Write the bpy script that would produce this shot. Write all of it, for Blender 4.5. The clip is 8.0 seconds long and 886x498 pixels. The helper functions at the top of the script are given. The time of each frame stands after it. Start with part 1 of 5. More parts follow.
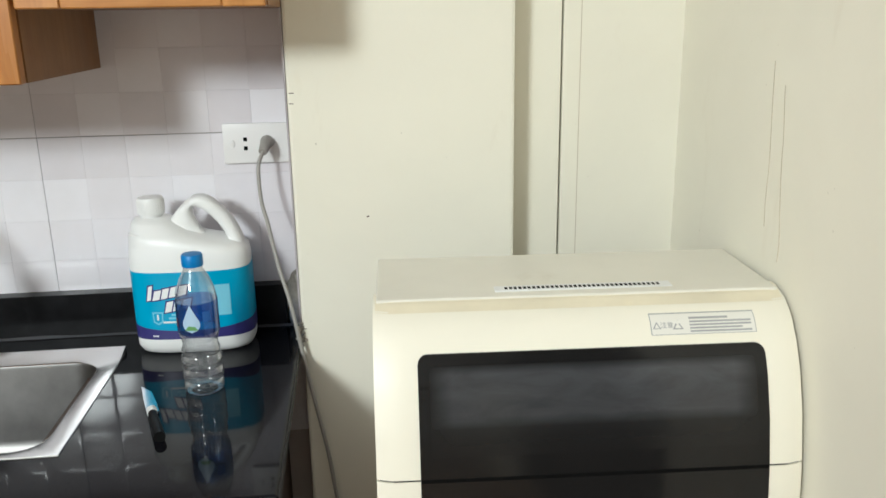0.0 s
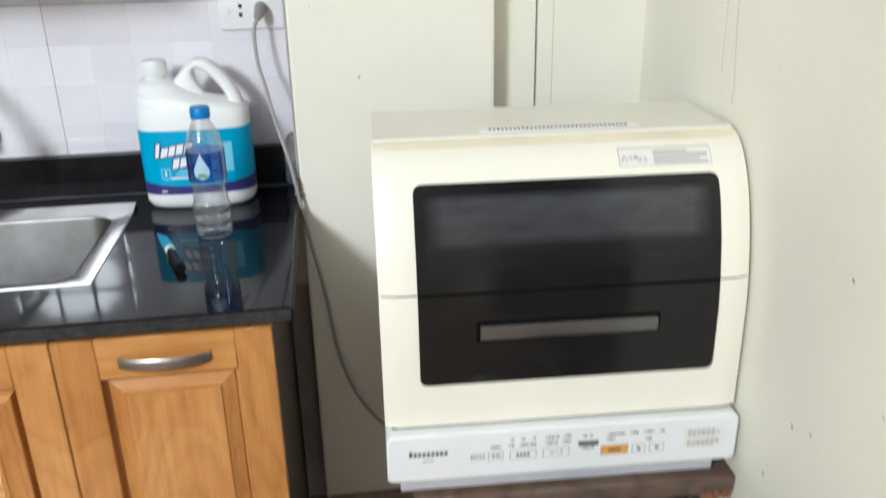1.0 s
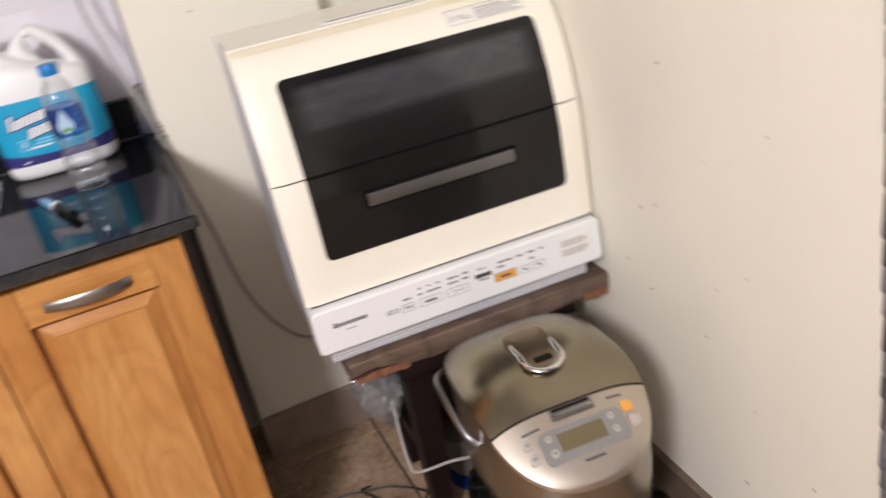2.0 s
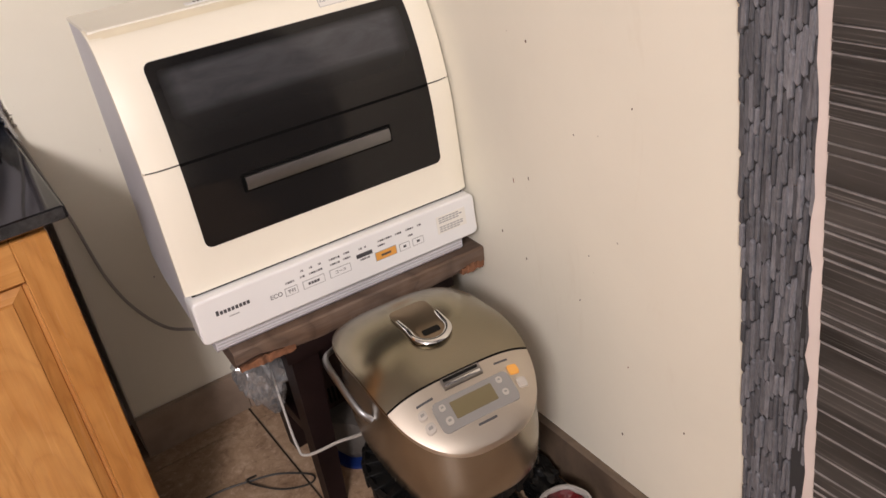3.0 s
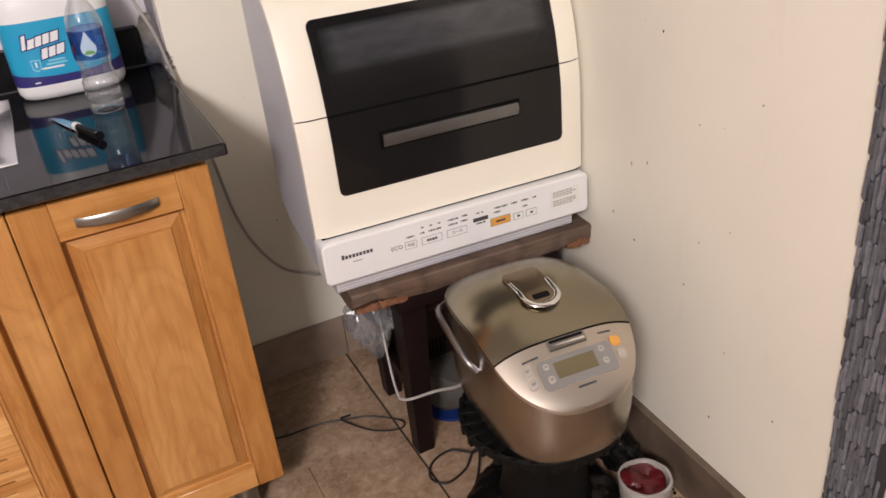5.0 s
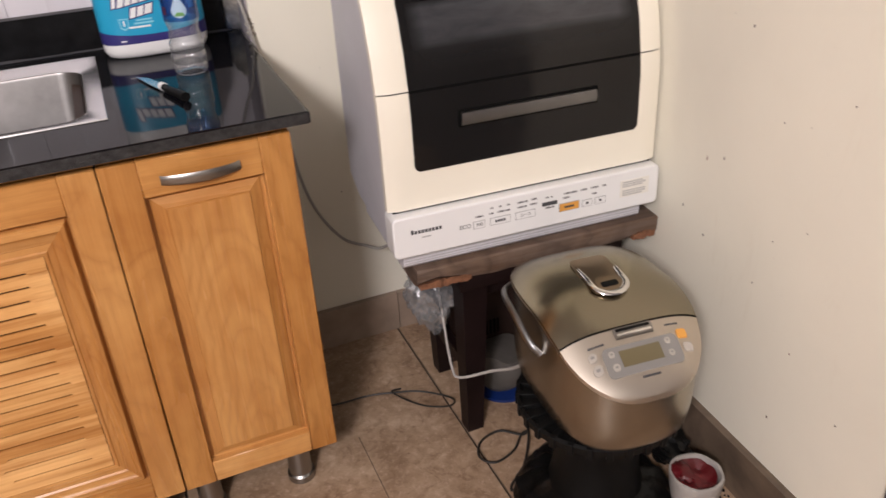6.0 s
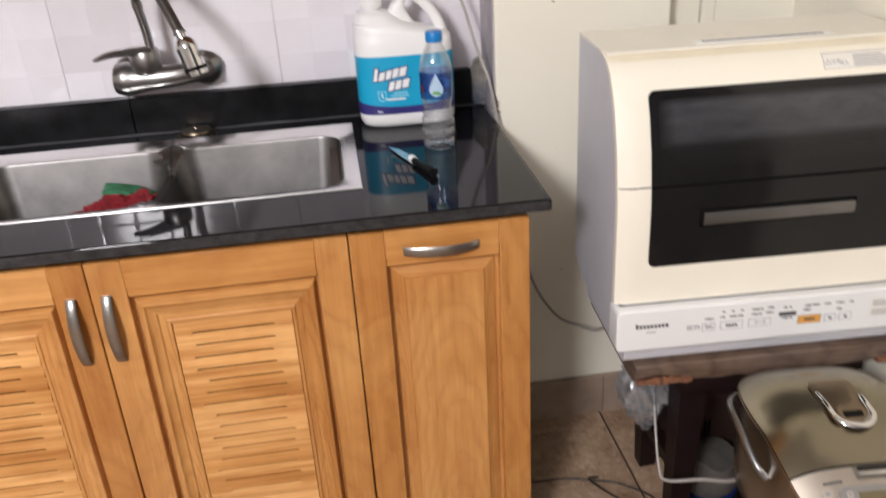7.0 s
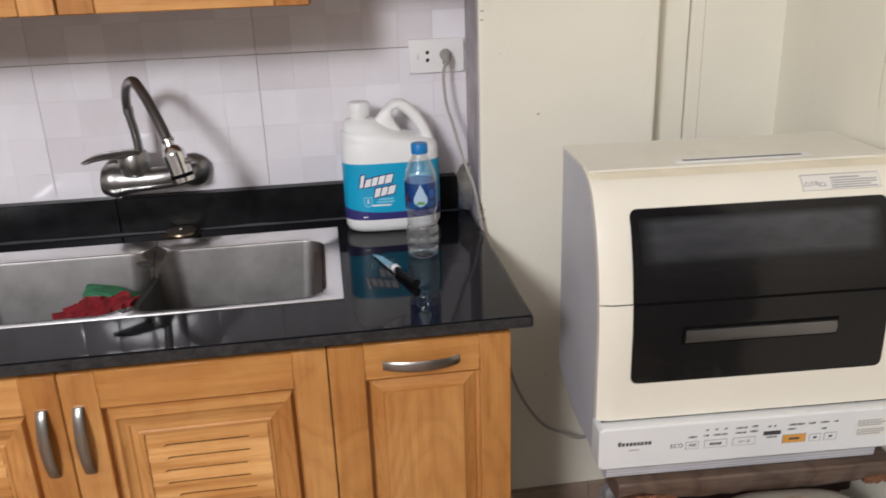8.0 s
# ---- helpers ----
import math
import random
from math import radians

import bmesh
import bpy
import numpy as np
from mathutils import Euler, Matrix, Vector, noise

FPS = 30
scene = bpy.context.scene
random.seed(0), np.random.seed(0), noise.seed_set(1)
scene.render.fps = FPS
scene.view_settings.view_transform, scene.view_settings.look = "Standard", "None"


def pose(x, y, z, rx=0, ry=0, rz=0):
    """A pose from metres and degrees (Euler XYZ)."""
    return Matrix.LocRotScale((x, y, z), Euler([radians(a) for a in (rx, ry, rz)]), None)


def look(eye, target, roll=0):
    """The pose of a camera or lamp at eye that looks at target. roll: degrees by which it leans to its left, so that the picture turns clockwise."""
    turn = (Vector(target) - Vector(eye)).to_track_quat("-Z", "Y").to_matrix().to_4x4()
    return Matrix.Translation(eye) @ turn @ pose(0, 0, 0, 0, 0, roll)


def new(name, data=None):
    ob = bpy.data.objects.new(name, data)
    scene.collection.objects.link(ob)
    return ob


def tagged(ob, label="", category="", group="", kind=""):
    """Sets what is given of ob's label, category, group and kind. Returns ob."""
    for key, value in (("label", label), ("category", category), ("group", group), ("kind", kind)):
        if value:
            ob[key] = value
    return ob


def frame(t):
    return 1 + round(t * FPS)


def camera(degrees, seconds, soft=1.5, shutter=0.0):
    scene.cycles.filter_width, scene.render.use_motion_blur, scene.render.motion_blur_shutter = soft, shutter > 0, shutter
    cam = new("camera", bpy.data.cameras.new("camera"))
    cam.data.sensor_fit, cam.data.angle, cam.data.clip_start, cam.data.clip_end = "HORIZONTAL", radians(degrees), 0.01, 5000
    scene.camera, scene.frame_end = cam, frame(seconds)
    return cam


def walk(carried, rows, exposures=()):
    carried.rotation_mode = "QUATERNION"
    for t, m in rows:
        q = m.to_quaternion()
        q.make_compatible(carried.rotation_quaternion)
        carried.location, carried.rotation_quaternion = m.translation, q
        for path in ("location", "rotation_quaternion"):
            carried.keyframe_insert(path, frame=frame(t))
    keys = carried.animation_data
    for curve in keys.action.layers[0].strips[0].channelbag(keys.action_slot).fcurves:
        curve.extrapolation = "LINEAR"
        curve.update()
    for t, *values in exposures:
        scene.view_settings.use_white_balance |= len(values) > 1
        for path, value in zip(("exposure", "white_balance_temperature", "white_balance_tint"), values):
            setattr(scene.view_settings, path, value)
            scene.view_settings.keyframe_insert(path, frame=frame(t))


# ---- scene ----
cam = camera(56.7, 8.0, shutter=0.5)
PATH = [
    (0, (0.005, 0.051, 1.368), (0.213, 1.963, 0.818), -0.9),
    (0.5, (0.0, 0.011, 1.344), (0.201, 1.91, 0.749), -1.4),
    (1, (-0.041, -0.1, 1.305), (0.22, 1.737, 0.557), -1.1),
    (1.5, (-0.1, -0.193, 1.269), (0.225, 1.586, 0.414), -5.4),
    (2, (-0.154, -0.272, 1.228), (0.438, 1.432, 0.364), -11.5),
    (2.2, (-0.185, -0.27, 1.254), (0.56, 1.35, 0.348), -12.8),
    (3.3, (-0.221, -0.27, 1.227), (0.668, 1.237, 0.258), -9.0),
    (3.5, (-0.241, -0.266, 1.237), (0.588, 1.259, 0.244), -8.1),
    (4, (-0.29, -0.303, 1.236), (0.487, 1.25, 0.243), -7.8),
    (4.2, (-0.283, -0.308, 1.272), (0.459, 1.25, 0.26), -7.6),
    (5.3, (-0.344, -0.309, 1.26), (0.368, 1.292, 0.294), -5.4),
    (5.5, (-0.364, -0.306, 1.261), (0.332, 1.285, 0.268), -4.9),
    (6, (-0.379, -0.293, 1.266), (0.256, 1.316, 0.262), -3.3),
    (6.5, (-0.397, -0.274, 1.291), (0.073, 1.412, 0.323), -2.5),
    (7, (-0.436, -0.253, 1.323), (-0.216, 1.534, 0.454), -3.3),
    (7.5, (-0.433, -0.243, 1.352), (-0.239, 1.601, 0.603), -2.9),
    (8, (-0.411, -0.227, 1.377), (-0.155, 1.629, 0.678), -1.9),
]
EXPOSURES = [(0.0, -0.09, 5790, -7), (0.5, 0.04, 5740, -6.5), (1.0, 0.05, 5510, -4), (1.5, 0.09, 5650, 2), (2.2, -0.05, 6240, 11), (3.5, -0.23, 6520, 12.5), (4.0, -0.12, 6500, 12), (5.5, -0.20, 6420, 13), (6.0, -0.16, 6370, 12), (6.5, -0.14, 6070, 10), (7.0, -0.07, 6090, 7), (7.5, -0.20, 6390, 8.5), (8.0, -0.38, 5960, 5)]
walk(cam, [(t, look(eye, target, roll)) for t, eye, target, roll in PATH], EXPOSURES)

# ---- light ----
world = bpy.data.worlds.new("world")
scene.world = world
world.use_nodes = True
world.node_tree.nodes["Background"].inputs[0].default_value = (0.9, 0.95, 1.0, 1)
world.node_tree.nodes["Background"].inputs[1].default_value = 0.0

lamp_data = bpy.data.lights.new("ceiling_bulb", "POINT")
lamp_data.energy = 343
lamp_data.color = (1.0, 0.92, 0.91)
lamp_data.shadow_soft_size = 0.26
lamp = new("ceiling_bulb", lamp_data)
lamp.location = (-1.60, -1.60, 2.29)

# ---- materials ----


def nodes_of(name):
    m = bpy.data.materials.new(name)
    m.use_nodes = True
    nt = m.node_tree
    return m, nt, nt.nodes["Principled BSDF"]


def link(nt, a, b):
    nt.links.new(a, b)


def ramp(nt, fac, stops):
    r = nt.nodes.new("ShaderNodeValToRGB")
    while len(r.color_ramp.elements) < len(stops):
        r.color_ramp.elements.new(0.5)
    for e, (p, c) in zip(r.color_ramp.elements, stops):
        e.position, e.color = p, (*c, 1)
    link(nt, fac, r.inputs[0])
    return r.outputs[0]


def coords(nt, scale=(1, 1, 1), rot=(0, 0, 0)):
    tc = nt.nodes.new("ShaderNodeTexCoord")
    mp = nt.nodes.new("ShaderNodeMapping")
    mp.inputs["Scale"].default_value = scale
    mp.inputs["Rotation"].default_value = [radians(a) for a in rot]
    link(nt, tc.outputs["Object"], mp.inputs[0])
    return mp.outputs[0]


def noise_tex(nt, vec, scale, detail=4, rough=0.55, distort=0.0):
    n = nt.nodes.new("ShaderNodeTexNoise")
    n.inputs["Scale"].default_value = scale
    n.inputs["Detail"].default_value = detail
    n.inputs["Roughness"].default_value = rough
    n.inputs["Distortion"].default_value = distort
    if vec is not None:
        link(nt, vec, n.inputs["Vector"])
    return n.outputs["Fac"]


def mix(nt, kind, fac, a, b):
    m = nt.nodes.new("ShaderNodeMix")
    m.data_type, m.blend_type = "RGBA", kind
    for sock, v in ((m.inputs[0], fac), (m.inputs[6], a), (m.inputs[7], b)):
        if isinstance(v, (int, float)):
            sock.default_value = v
        elif isinstance(v, tuple):
            sock.default_value = (*v, 1)
        else:
            link(nt, v, sock)
    return m.outputs[2]


def bump(nt, bsdf, height, strength=0.3, dist=0.002):
    b = nt.nodes.new("ShaderNodeBump")
    b.inputs["Strength"].default_value = strength
    b.inputs["Distance"].default_value = dist
    link(nt, height, b.inputs["Height"])
    link(nt, b.outputs[0], bsdf.inputs["Normal"])


def surf(name, col, rough=0.5, metal=0.0, var=0.12, big=6.0, fine=90.0, relief=0.1, dist=0.0008, dirt=None, dirt_lo=0.58, spec=0.5):
    """A plain surface with variation at two scales."""
    m, nt, b = nodes_of(name)
    v = coords(nt)
    n1 = noise_tex(nt, v, big, 5)
    n2 = noise_tex(nt, v, fine, 3)
    dark = tuple(c * (1 - var) for c in col)
    lite = tuple(min(1, c * (1 + var * 0.6)) for c in col)
    c = ramp(nt, n1, ((0.3, dark), (0.7, lite)))
    if dirt:
        n3 = noise_tex(nt, v, big * 0.7, 8, 0.7, 0.6)
        c = mix(nt, "MIX", ramp(nt, n3, ((dirt_lo, (0, 0, 0)), (dirt_lo + 0.2, (0.7, 0.7, 0.7)))), c, dirt)
    link(nt, c, b.inputs["Base Color"])
    r = nt.nodes.new("ShaderNodeMapRange")
    r.inputs["To Min"].default_value = max(0.02, rough - 0.08)
    r.inputs["To Max"].default_value = min(1, rough + 0.1)
    link(nt, n1, r.inputs[0])
    link(nt, r.outputs[0], b.inputs["Roughness"])
    b.inputs["Metallic"].default_value = metal
    b.inputs["Specular IOR Level"].default_value = spec
    if relief:
        bump(nt, b, n2, relief, dist)
    return m


def math_node(nt, op, a, b=None):
    n = nt.nodes.new("ShaderNodeMath")
    n.operation = op
    for sock, v in zip(n.inputs, (a, b)):
        if v is None:
            continue
        if isinstance(v, (int, float)):
            sock.default_value = v
        else:
            link(nt, v, sock)
    return n.outputs[0]


def wood(name, dark, lite, along="z", rough=0.24, relief=0.08, arcs=0.2, streak=0.34):
    """Varnished wood: faint flat-sawn arcs over the length of each piece, soft long streaks, tone by piece."""
    m, nt, b = nodes_of(name)
    rnd = nt.nodes.new("ShaderNodeObjectInfo").outputs["Random"]
    gen = nt.nodes.new("ShaderNodeSeparateXYZ")
    link(nt, nt.nodes.new("ShaderNodeTexCoord").outputs["Generated"], gen.inputs[0])
    across, length = (gen.outputs["X"], gen.outputs["Z"]) if along == "z" else (gen.outputs["Z"], gen.outputs["X"])
    obj = coords(nt)
    wob = noise_tex(nt, obj, 7.0, 3, 0.5, 0.4)
    u = math_node(nt, "MULTIPLY", math_node(nt, "SUBTRACT", across, math_node(nt, "ADD", 0.3, math_node(nt, "MULTIPLY", rnd, 0.4))), 0.16 if along == "z" else 0.05)
    w = math_node(nt, "ADD", math_node(nt, "MULTIPLY", length, 0.085), math_node(nt, "ADD", 0.006, math_node(nt, "MULTIPLY", rnd, 0.03)))
    d = math_node(nt, "SQRT", math_node(nt, "ADD", math_node(nt, "MULTIPLY", u, u), math_node(nt, "MULTIPLY", w, w)))
    d = math_node(nt, "ADD", d, math_node(nt, "MULTIPLY", wob, 0.060))
    ring = math_node(nt, "FRACT", math_node(nt, "MULTIPLY", d, 62.0))
    s3 = {"x": (3, 60, 60), "z": (60, 60, 3)}[along]
    fibre = noise_tex(nt, coords(nt, s3), 4.0, 6, 0.7)
    broad = noise_tex(nt, coords(nt, tuple(q * 0.10 for q in s3)), 2.0, 4, 0.6, 1.2)
    cloud = noise_tex(nt, obj, 4.5, 4, 0.55, 0.8)
    mid = tuple(p * 0.35 + q * 0.65 for p, q in zip(dark, lite))
    c = ramp(nt, broad, ((0.32, mid), (0.68, lite)))
    ratio = tuple(p / max(q, 1e-3) for p, q in zip(dark, lite))
    half = tuple(0.5 + 0.5 * r for r in ratio)
    c = mix(nt, "MULTIPLY", arcs, c, ramp(nt, ring, ((0.0, half), (0.3, (1, 1, 1)), (0.55, (1, 1, 1)), (0.92, ratio), (1.0, half))))
    c = mix(nt, "MULTIPLY", 0.75, c, ramp(nt, cloud, ((0.35, (0.84, 0.74, 0.62)), (0.55, (1, 1, 1)), (0.75, (1.06, 1.08, 1.12)))))
    band_ = noise_tex(nt, coords(nt, tuple(q * 0.4 for q in s3)), 3.0, 4, 0.6)
    c = mix(nt, "MULTIPLY", streak, c, ramp(nt, band_, ((0.35, (0.70, 0.58, 0.46)), (0.56, (1, 1, 1)), (0.75, (1.10, 1.12, 1.16)))))
    c = mix(nt, "MULTIPLY", 0.26, c, ramp(nt, fibre, ((0.32, (0.62, 0.52, 0.42)), (0.58, (1, 1, 1)))))
    c = mix(nt, "MULTIPLY", 1.0, c, ramp(nt, rnd, ((0.0, (0.80, 0.70, 0.56)), (0.3, (0.92, 0.86, 0.76)), (0.6, (0.98, 0.96, 0.92)), (1.0, (1.12, 1.14, 1.18)))))
    link(nt, c, b.inputs["Base Color"])
    rr = nt.nodes.new("ShaderNodeMapRange")
    rr.inputs["To Min"].default_value, rr.inputs["To Max"].default_value = rough - 0.08, rough + 0.14
    link(nt, broad, rr.inputs[0])
    link(nt, rr.outputs[0], b.inputs["Roughness"])
    bump(nt, b, fibre, relief, 0.0005)
    return m


def metal(name, col, rough=0.25, brushed=None, var=0.12, grain=0.03):
    m, nt, b = nodes_of(name)
    v = coords(nt, {"x": (2, 160, 160), "y": (160, 2, 160), "z": (160, 160, 2), None: (30, 30, 30)}[brushed])
    n = noise_tex(nt, v, 3.0, 4)
    big = noise_tex(nt, coords(nt), 14.0, 5)
    c = ramp(nt, big, ((0.3, tuple(a * (1 - var) for a in col)), (0.7, col)))
    link(nt, c, b.inputs["Base Color"])
    b.inputs["Metallic"].default_value = 1
    r = nt.nodes.new("ShaderNodeMapRange")
    r.inputs["To Min"].default_value = max(0.03, rough - grain)
    r.inputs["To Max"].default_value = rough + grain
    link(nt, n, r.inputs[0])
    link(nt, r.outputs[0], b.inputs["Roughness"])
    if brushed and grain > 0.01:
        bump(nt, b, n, 0.008, 0.0002)
    return m


def clear(name, tint=(0.96, 0.97, 0.98), gloss=0.05, lo=0.03, hi=0.6, hazy=0.0):
    """Thin clear plastic: see-through, with gloss that grows at grazing angles."""
    m = bpy.data.materials.new(name)
    m.use_nodes = True
    nt = m.node_tree
    nt.nodes.clear()
    out = nt.nodes.new("ShaderNodeOutputMaterial")
    tr = nt.nodes.new("ShaderNodeBsdfTransparent")
    tr.inputs[0].default_value = (*tint, 1)
    gl = nt.nodes.new("ShaderNodeBsdfGlossy")
    gl.inputs["Roughness"].default_value = gloss
    fr = nt.nodes.new("ShaderNodeLayerWeight")
    fr.inputs[0].default_value = 0.35
    mr = nt.nodes.new("ShaderNodeMapRange")
    mr.inputs["To Min"].default_value = lo
    mr.inputs["To Max"].default_value = hi
    link(nt, fr.outputs["Facing"], mr.inputs[0])
    mx = nt.nodes.new("ShaderNodeMixShader")
    link(nt, mr.outputs[0], mx.inputs[0])
    link(nt, tr.outputs[0], mx.inputs[1])
    link(nt, gl.outputs[0], mx.inputs[2])
    last = mx.outputs[0]
    if hazy:
        df = nt.nodes.new("ShaderNodeBsdfDiffuse")
        df.inputs[0].default_value = (0.75, 0.76, 0.78, 1)
        m2 = nt.nodes.new("ShaderNodeMixShader")
        m2.inputs[0].default_value = hazy
        link(nt, last, m2.inputs[1])
        link(nt, df.outputs[0], m2.inputs[2])
        last = m2.outputs[0]
    link(nt, last, out.inputs[0])
    return m


def tile_mat(name, a, c, rough, island=True):
    """Glazed tile whose squares or pieces differ a little in tone."""
    m, nt, b = nodes_of(name)
    fr = nt.nodes.new("ShaderNodeMath")
    fr.operation = "ADD"
    if island:
        link(nt, nt.nodes.new("ShaderNodeNewGeometry").outputs["Random Per Island"], fr.inputs[0])
    else:
        fr.inputs[0].default_value = 0
    link(nt, nt.nodes.new("ShaderNodeObjectInfo").outputs["Random"], fr.inputs[1])
    wrap = nt.nodes.new("ShaderNodeMath")
    wrap.operation = "FRACT"
    link(nt, fr.outputs[0], wrap.inputs[0])
    src = wrap.outputs[0]
    v = coords(nt)
    n1 = noise_tex(nt, v, 9, 5)
    n2 = noise_tex(nt, v, 140, 3)
    base = ramp(nt, src, ((0.0, a), (1.0, c)))
    col = mix(nt, "MULTIPLY", 0.4, base, ramp(nt, n1, ((0.3, (0.86, 0.85, 0.83)), (0.65, (1, 1, 1)))))
    link(nt, col, b.inputs["Base Color"])
    b.inputs["Roughness"].default_value = rough
    bump(nt, b, n2, 0.05, 0.0004)
    return m


def stone_mat(name, a, c):
    """Split stone: tone by piece, upright cleft streaks in colour and relief."""
    m, nt, b = nodes_of(name)
    rnd = math_node(nt, "FRACT", math_node(nt, "ADD", nt.nodes.new("ShaderNodeNewGeometry").outputs["Random Per Island"], nt.nodes.new("ShaderNodeObjectInfo").outputs["Random"]))
    cleft = noise_tex(nt, coords(nt, (1, 1, 0.12)), 420, 5, 0.7)
    dust = noise_tex(nt, coords(nt), 60, 5, 0.65)
    col = mix(nt, "MULTIPLY", 0.8, ramp(nt, rnd, ((0.0, a), (1.0, c))), ramp(nt, cleft, ((0.35, (0.5, 0.5, 0.5)), (0.6, (1.1, 1.1, 1.1)))))
    col = mix(nt, "MULTIPLY", 0.6, col, ramp(nt, dust, ((0.35, (0.6, 0.6, 0.62)), (0.65, (1.1, 1.08, 1.05)))))
    link(nt, col, b.inputs["Base Color"])
    b.inputs["Roughness"].default_value = 0.62
    bump(nt, b, cleft, 0.5, 0.0012)
    return m


def paler_pane_mat():
    """Smoked window, a soft glow painted into its colour towards the middle; wiped streaks."""
    m, nt, b = nodes_of("smoked_window_painted_glow")
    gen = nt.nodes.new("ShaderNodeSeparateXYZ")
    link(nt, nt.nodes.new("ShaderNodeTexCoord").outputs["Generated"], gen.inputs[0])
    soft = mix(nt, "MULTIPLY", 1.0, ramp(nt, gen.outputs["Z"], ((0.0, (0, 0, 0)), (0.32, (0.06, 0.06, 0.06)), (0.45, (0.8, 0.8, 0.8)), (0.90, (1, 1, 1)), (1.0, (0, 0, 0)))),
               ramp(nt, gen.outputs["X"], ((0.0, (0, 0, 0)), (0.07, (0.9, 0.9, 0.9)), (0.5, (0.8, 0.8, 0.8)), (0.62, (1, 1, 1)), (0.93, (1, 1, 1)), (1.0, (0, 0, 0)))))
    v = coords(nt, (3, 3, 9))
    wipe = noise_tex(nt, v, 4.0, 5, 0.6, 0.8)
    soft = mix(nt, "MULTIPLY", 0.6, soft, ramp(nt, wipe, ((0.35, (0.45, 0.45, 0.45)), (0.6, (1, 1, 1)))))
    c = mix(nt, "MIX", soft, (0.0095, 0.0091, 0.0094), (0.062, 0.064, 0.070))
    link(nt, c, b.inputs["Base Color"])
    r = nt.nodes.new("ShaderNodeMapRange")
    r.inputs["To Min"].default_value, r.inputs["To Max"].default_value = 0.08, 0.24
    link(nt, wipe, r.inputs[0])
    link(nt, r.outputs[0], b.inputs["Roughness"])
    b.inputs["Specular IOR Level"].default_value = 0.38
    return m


def granite_mat():
    m, nt, b = nodes_of("black_granite")
    v = coords(nt)
    n1 = noise_tex(nt, v, 420, 2)
    n2 = noise_tex(nt, v, 60, 6, 0.7)
    c = ramp(nt, n1, ((0.60, (0.006, 0.006, 0.008)), (0.75, (0.022, 0.024, 0.03))))
    c = mix(nt, "ADD", 1.0, c, ramp(nt, n2, ((0.55, (0, 0, 0)), (0.8, (0.012, 0.013, 0.015)))))
    link(nt, c, b.inputs["Base Color"])
    smear = noise_tex(nt, v, 7, 5, 0.6, 0.5)
    r = nt.nodes.new("ShaderNodeMapRange")
    r.inputs["From Min"].default_value, r.inputs["From Max"].default_value = 0.4, 0.75
    r.inputs["To Min"].default_value, r.inputs["To Max"].default_value = 0.04, 0.09
    link(nt, smear, r.inputs[0])
    link(nt, r.outputs[0], b.inputs["Roughness"])
    b.inputs["Specular IOR Level"].default_value = 0.16
    return m


def floor_mat():
    m, nt, b = nodes_of("floor_tile_glaze")
    v = coords(nt)
    n1 = noise_tex(nt, v, 7, 8, 0.65, 0.5)
    n2 = noise_tex(nt, v, 38, 6, 0.7, 0.8)
    n3 = noise_tex(nt, v, 160, 3)
    c = ramp(nt, n1, ((0.3, (0.24, 0.15, 0.09)), (0.52, (0.40, 0.28, 0.185)), (0.72, (0.54, 0.41, 0.295))))
    c = mix(nt, "MULTIPLY", 0.7, c, ramp(nt, n2, ((0.3, (0.55, 0.48, 0.41)), (0.6, (1, 1, 1)))))
    n4 = noise_tex(nt, v, 75, 5, 0.75, 0.4)
    c = mix(nt, "MIX", ramp(nt, n4, ((0.52, (0, 0, 0)), (0.68, (0.5, 0.5, 0.5)))), c, (0.62, 0.46, 0.36))
    c = mix(nt, "MULTIPLY", 0.8, c, ramp(nt, noise_tex(nt, v, 21, 6, 0.75, 1.2), ((0.30, (0.5, 0.42, 0.36)), (0.46, (1, 1, 1)))))
    link(nt, c, b.inputs["Base Color"])
    r = nt.nodes.new("ShaderNodeMapRange")
    r.inputs["To Min"].default_value, r.inputs["To Max"].default_value = 0.28, 0.6
    link(nt, n2, r.inputs[0])
    link(nt, r.outputs[0], b.inputs["Roughness"])
    bump(nt, b, n3, 0.12, 0.0006)
    return m


def plaster_mat(name, col, stain):
    m, nt, b = nodes_of(name)
    v = coords(nt)
    n1 = noise_tex(nt, v, 2.2, 6, 0.6, 0.3)
    n2 = noise_tex(nt, v, 55, 5, 0.6)
    n3 = noise_tex(nt, coords(nt, (5, 5, 1.1)), 3.0, 6, 0.65, 0.6)
    c = ramp(nt, n1, ((0.3, tuple(a * 0.93 for a in col)), (0.7, col)))
    c = mix(nt, "MIX", ramp(nt, n3, ((0.62, (0, 0, 0)), (0.82, (0.3, 0.3, 0.3)))), c, stain)
    specks = noise_tex(nt, v, 70, 2, 0.4)
    c = mix(nt, "MIX", ramp(nt, specks, ((0.79, (0, 0, 0)), (0.82, (0.6, 0.6, 0.6)))), c, tuple(a * 0.45 for a in stain))
    link(nt, c, b.inputs["Base Color"])
    b.inputs["Roughness"].default_value = 0.55
    bump(nt, b, n2, 0.12, 0.0015)
    return m


